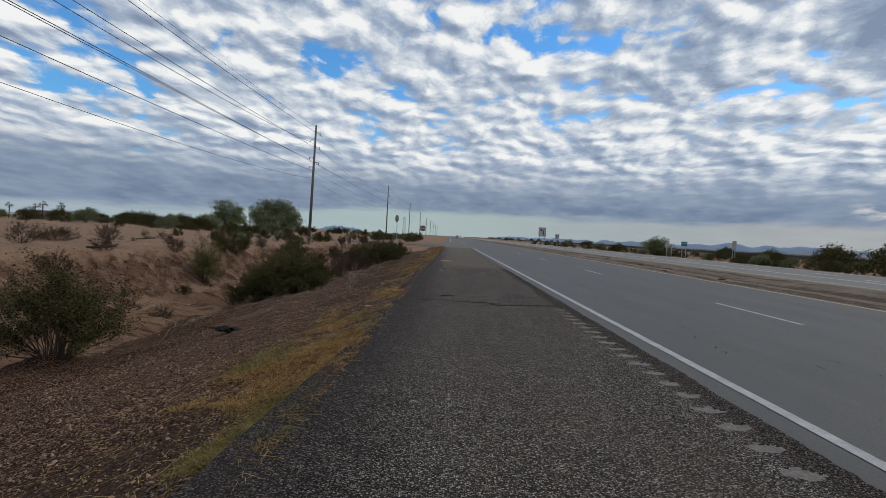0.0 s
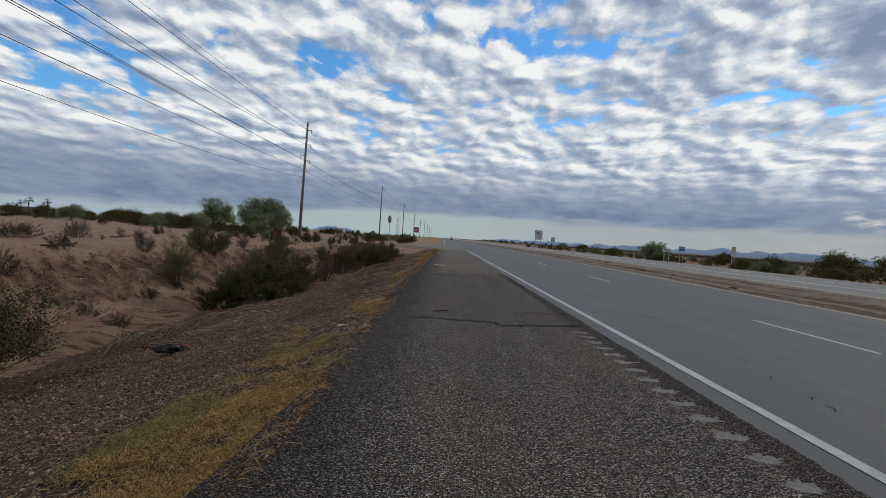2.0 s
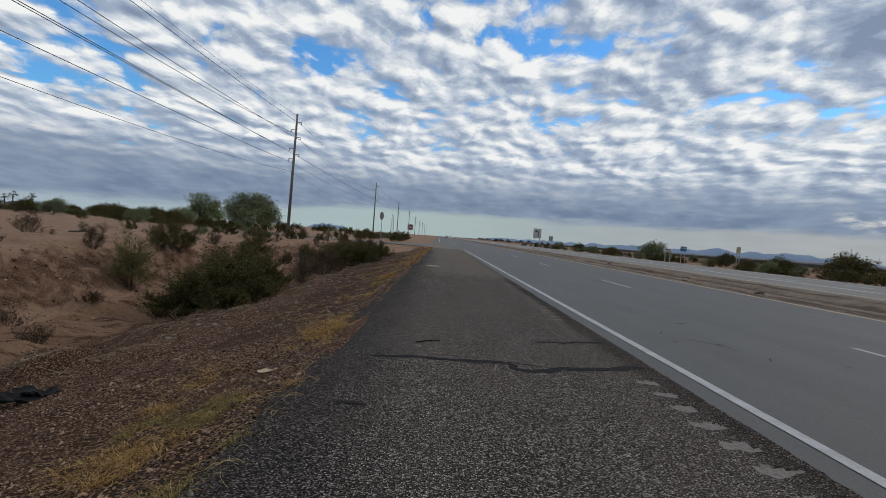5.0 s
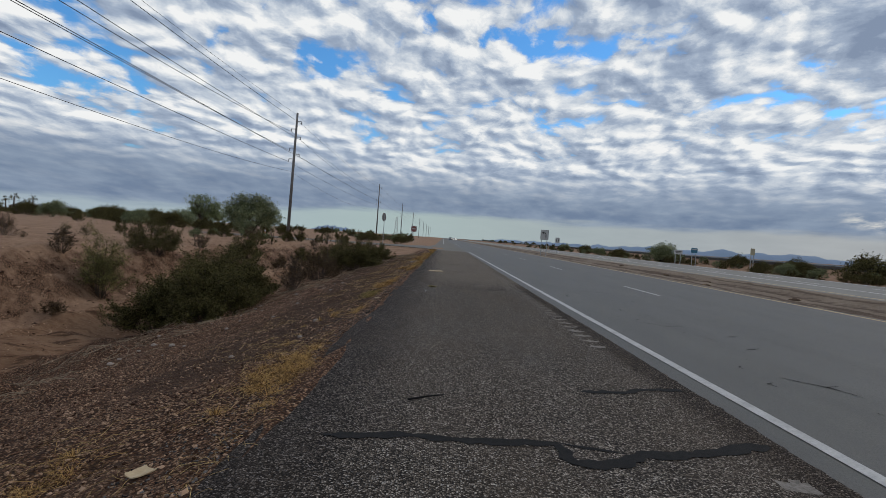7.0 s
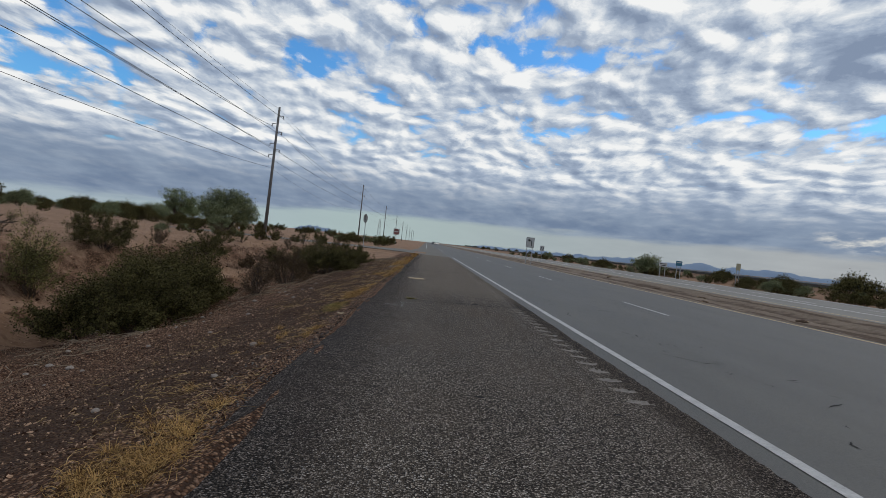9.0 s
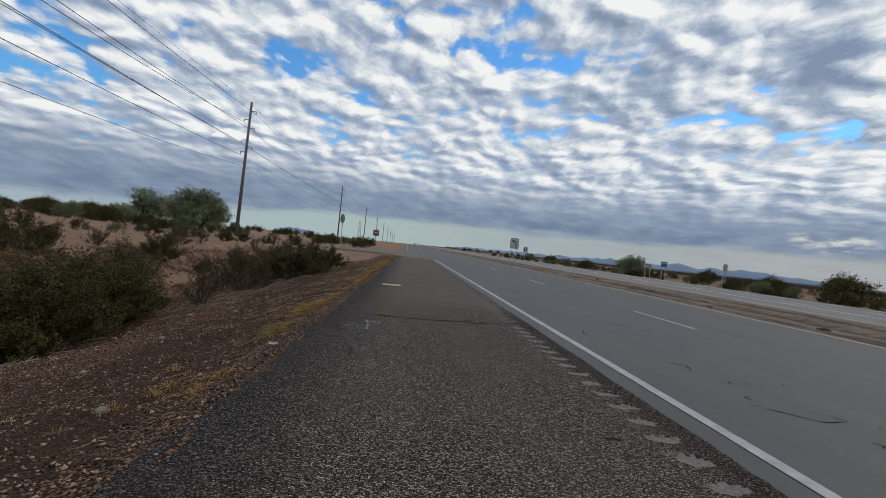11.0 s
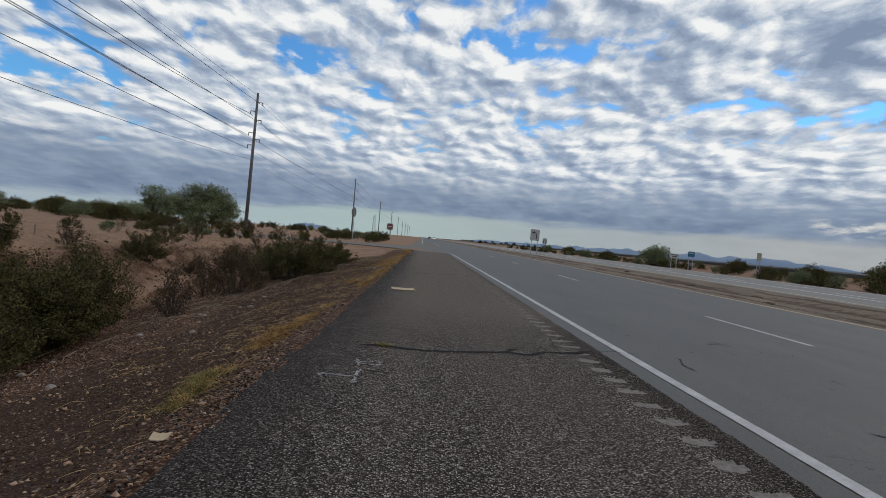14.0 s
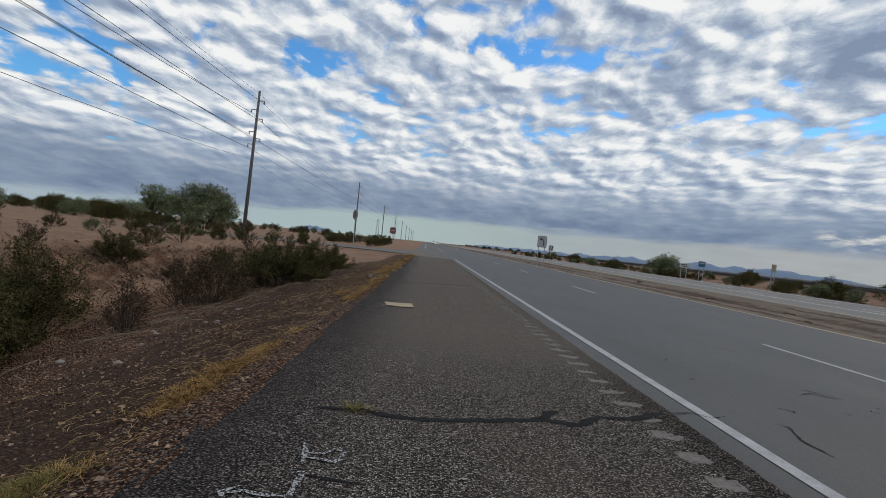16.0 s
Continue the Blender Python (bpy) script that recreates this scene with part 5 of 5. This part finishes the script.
def board_sign(x, y, w, h, z, mat, turn, label, bars=0):
    s = sign(x, y, turn, label)
    for dx in (-0.3 * w, 0.3 * w):
        part("post", box_bm(0.09, 0.07, z + h * 0.5 + 0.3, (dx, 0, (z + h * 0.5) / 2 - 0.15), 0.006), STEEL, s)
    p = sheet("panel", w, h, z, mat, s)
    for i in range(bars):
        bm = box_bm(w * (0.75 - 0.15 * i), 0.004, h * 0.16, (0, -0.041, z + h * (0.18 - 0.36 * i)), 0)
        part("lettering", bm, SIGN_WHITE if mat != SIGN_WHITE else SIGN_BLACK, p, "unreadable lettering bar")


turn_sign()
small_arrow_sign()
board_sign(38.2, 88, 1.05, 0.75, 2.4, SIGN_BLUE, 8, "teal-blue information sign on two posts", 1)
board_sign(36.0, 88.5, 1.4, 0.6, 2.0, SIGN_WHITE, 8, "white road sign on two posts", 2)
board_sign(38.7, 73.5, 0.62, 0.85, 2.6, SIGN_BACK, 8, "tan back of a road sign on a post", 0)


def wrong_way_sign():
    s = sign(-5.3, 100, -8, "red and white no-entry sign on a post")
    part("post", post_bm(2.7), STEEL, s)
    p = sheet("panel", 1.05, 1.05, 2.35, SIGN_WHITE, s)
    d = sheet("disc", 0.98, 0.98, 2.35, SIGN_RED, p, "red disc", -0.043, 24)
    part("bar", box_bm(0.72, 0.004, 0.16, (0, -0.05, 2.37), 0), SIGN_WHITE, d, "white bar")


def stop_back():
    s = sign(-6.8, 66.3, 68, "stop sign seen edge-on from behind on a thin post")
    part("post", post_bm(3.4, 0.06), STEEL, s)
    p = sheet("panel", 1.0, 1.0, 3.0, SIGN_RED, s, "", 0.035, 8)
    sheet("backing", 0.98, 0.98, 3.0, WOOD, p, "dull grey back", 0.029, 8)


wrong_way_sign()
stop_back()


def stake(x, y, h, mat, label, lean):
    s = root("survey_stake", pose(x, y, ground_z(x, y), lean, lean * 0.6, 20))
    part("stake", box_bm(0.045, 0.02, h + 0.2, (0, 0, h / 2 - 0.1), 0.003), mat, s)
    if mat is ORANGE:
        part("flag", box_bm(0.06, 0.03, 0.16, (0, 0, h - 0.1), 0.003), SIGN_WHITE, s, "white painted top")
    tagged(s, label, "stake", "survey stakes")


stake(-16.1, 54.4, 0.85, ORANGE, "orange-topped wooden survey stake in the dirt", 3)
stake(-16.6, 56.2, 0.8, ORANGE, "orange-topped wooden survey stake in the dirt", -2)
stake(-17.1, 20.8, 0.35, BARK, "short dark stake on the wash bank", 2)
stake(-17.9, 27.5, 0.42, BARK, "short dark stake on the wash bank", -3)
stake(-14.0, 33.5, 0.4, TWIG, "short pale stake on the wash bank", 4)


def fallen_log(x, y):
    r = random.Random(8)
    s = Soup()
    for i in range(6):
        a = r.uniform(-0.5, 0.5)
        p = Vector((r.uniform(-.2, .2), r.uniform(-.2, .2), 0.06))
        s.tube([p, p + Vector((0.45, 0.1 * a, 0.05)), p + Vector((0.8, 0.5 * a, 0.02 + 0.2 * r.random()))], 0.035, 0.012, 5)
    ob = mesh_object("fallen_branch", s.v, s.f, BARK)
    ob.matrix_basis = pose(x, y, ground_z(x, y) - 0.01, 0, 0, 20)
    tagged(ob, "dark fallen branch on the bank's edge", "branch")


fallen_log(-13.9, 20.2)
fallen_log(-19.5, 33.0)


# ---------------------------------------------------------------- distance
def mountains():
    for name, x0, x1, dist, top, seed in (("mountain_ridge", 900, 2900, 3300, 62, 3), ("mountain_ridge", 300, 1700, 3900, 40, 5), ("mountain_ridge", -900, -640, 3600, 52, 7)):
        verts, faces, n = [], [], 120
        for i in range(n + 1):
            u = i / n
            x = x0 + (x1 - x0) * u
            env = math.sin(math.pi * u) ** 0.6
            z = top * env * (0.62 + 0.55 * noise.noise(Vector((u * 5, seed, 0))) + 0.30 * noise.noise(Vector((u * 17, seed, 2))) + 0.12 * noise.noise(Vector((u * 45, seed, 3))))
            z = max(z, -2)
            verts += [(x, dist, -6), (x, dist + 40, z * 0.55), (x, dist + 110, z), (x, dist + 300, -6)]
        for i in range(n):
            for k in range(3):
                a = 4 * i + k
                faces.append((a, a + 4, a + 5, a + 1))
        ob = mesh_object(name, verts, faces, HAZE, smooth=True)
        tagged(ob, "hazy blue mountain ridge on the horizon", "mountain", kind="structure")


# distance haze is painted into the ridges' colour as blue-grey; no haze is rendered
HAZE = mottled("haze_tinted_rock", (0.185, 0.250, 0.345), (0.215, 0.280, 0.375), 0.004, 1.0, 0.02, 0.0)
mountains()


def house(x, y, turn):
    h = root("house", pose(x, y, ground_z(x, y), 0, 0, turn))
    part("wall", box_bm(11, 8, 2.8, (0, 0, 1.3)), PLASTER, h)
    bm = bmesh.new()
    vs = [bm.verts.new(p) for p in ((-6, -4.6, 2.7), (6, -4.6, 2.7), (6, 4.6, 2.7), (-6, 4.6, 2.7), (-4, 0, 4.0), (4, 0, 4.0))]
    for f in ((0, 1, 5, 4), (1, 2, 5), (2, 3, 4, 5), (3, 0, 4), (3, 2, 1, 0)):
        bm.faces.new([vs[i] for i in f])
    part("roof", bm, ROOF, h)
    for dx in (-3.2, 2.8):
        w = part("window", box_bm(1.4, 0.08, 1.1, (dx, -4.02, 1.6)), SIGN_BLACK, h)
        part("frame", box_bm(1.6, 0.05, 0.08, (dx, -4.05, 1.0)), PLASTER, w)
    part("door", box_bm(1.0, 0.08, 2.05, (0, -4.02, 1.0)), BARK, h)
    tagged(h, "low dark-roofed house far behind the trees", "house")


PLASTER = mottled("plaster_wall", (0.24, 0.21, 0.18), (0.33, 0.29, 0.25), 0.8, 0.9, 20.0, 0.0)
ROOF = mottled("dark_roof", (0.040, 0.038, 0.038), (0.075, 0.070, 0.068), 0.8, 0.85, 20.0, 0.0)
house(-222, 290, 15)
house(-166, 292, -10)


def mast(x, y, h):
    """A slim lattice tower."""
    m = root("lattice_tower", pose(x, y, ground_z(x, y)))
    w = lambda z: 0.9 * (1 - 0.6 * z / h)
    for sx, sy in ((-1, -1), (1, -1), (1, 1), (-1, 1)):
        s = Soup()
        s.tube([(sx * w(0), sy * w(0), -0.2), (sx * w(h), sy * w(h), h)], 0.06, 0.05, 4)
        mesh_object("leg", s.v, s.f, STEEL, m)
    for i in range(8):
        z0, z1 = h * i / 8, h * (i + 1) / 8
        s = Soup()
        for a, b in (((-1, -1), (1, -1)), ((1, -1), (1, 1)), ((1, 1), (-1, 1)), ((-1, 1), (-1, -1))):
            s.tube([(a[0] * w(z0), a[1] * w(z0), z0), (b[0] * w(z1), b[1] * w(z1), z1)], 0.03, 0.03, 3)
            s.tube([(b[0] * w(z0), b[1] * w(z0), z0), (a[0] * w(z1), a[1] * w(z1), z1)], 0.03, 0.03, 3)
        mesh_object("brace", s.v, s.f, STEEL, m)
    tagged(m, "slim steel lattice tower beyond the power line", "tower")


mast(-25.5, 292, 10.5)


def car(x, y, turn, paint, label):
    c = root("car", pose(x, y, plane(x) + 0.005, 0, 0, turn))
    bm = bmesh.new()
    prof = [(-2.3, 0.35), (-2.32, 0.75), (-2.2, 0.98), (-1.2, 1.08), (-0.55, 1.62), (1.2, 1.68), (2.05, 1.15), (2.25, 1.0), (2.28, 0.4)]
    rings = []
    for sx, sc in ((-0.92, 0.0), (-0.86, 0.06), (0.86, 0.06), (0.92, 0.0)):
        rings.append([bm.verts.new((sx * (0.82 if z > 1.2 else 1.0), yy, z + sc * (z > 0.5))) for yy, z in prof])
    n = len(prof)
    for a, b in zip(rings[:-1], rings[1:]):
        for i in range(n):
            bm.faces.new((a[i], a[(i + 1) % n], b[(i + 1) % n], b[i]))
    bm.faces.new(rings[0])
    bm.faces.new(rings[-1][::-1])
    bmesh.ops.recalc_face_normals(bm, faces=bm.faces)
    body = part("body", bm, paint, c)
    bm = bmesh.new()
    bm.faces.new([bm.verts.new(p) for p in ((-0.72, -1.17, 1.18), (0.72, -1.17, 1.18), (0.66, -0.66, 1.64), (-0.66, -0.66, 1.64))])
    part("windscreen", bm, GLASS, body)
    for sx in (-0.66, 0.66):
        part("headlight", box_bm(0.34, 0.06, 0.16, (sx, -2.31, 0.80), 0.03), LAMP, body, "lit headlight")
    for sx in (-0.82, 0.82):
        for yy in (-1.4, 1.35):
            w = part("wheel", cone_bm(0.33, 0.33, 0.22, (sx - 0.11, yy, 0.33), 16, None, (1, 0, 0)), TAR, c)
            part("rim", cone_bm(0.20, 0.20, 0.24, (sx - 0.12, yy, 0.33), 12, None, (1, 0, 0)), STEEL, w)
    tagged(c, label, "car", "distant cars")


GLASS = mottled("car_glass", (0.012, 0.014, 0.016), (0.02, 0.022, 0.025), 2.0, 0.08, 10.0, 0.0)
PAINT_WHITE = mottled("car_paint_white", (0.55, 0.55, 0.56), (0.62, 0.62, 0.63), 2.0, 0.3, 10.0, 0.0)
PAINT_GREY = mottled("car_paint_grey", (0.08, 0.085, 0.09), (0.11, 0.115, 0.12), 2.0, 0.3, 10.0, 0.2)


def lamp_paint(name):
    m = bpy.data.materials.new(name)
    m.use_nodes = True
    k = Nodes(m.node_tree)
    e = k.add("ShaderNodeEmission")
    e.inputs[0].default_value, e.inputs[1].default_value = (1.0, 0.96, 0.86, 1), 6.0
    k.t.links.new(e.outputs[0], k.add("ShaderNodeOutputMaterial").inputs[0])
    return m


LAMP = lamp_paint("headlight_glow")
car(4.3, 330, 0, PAINT_GREY, "dark car with lit headlights far down the road")
car(8.2, 390, 0, PAINT_WHITE, "white car with lit headlights far down the road")
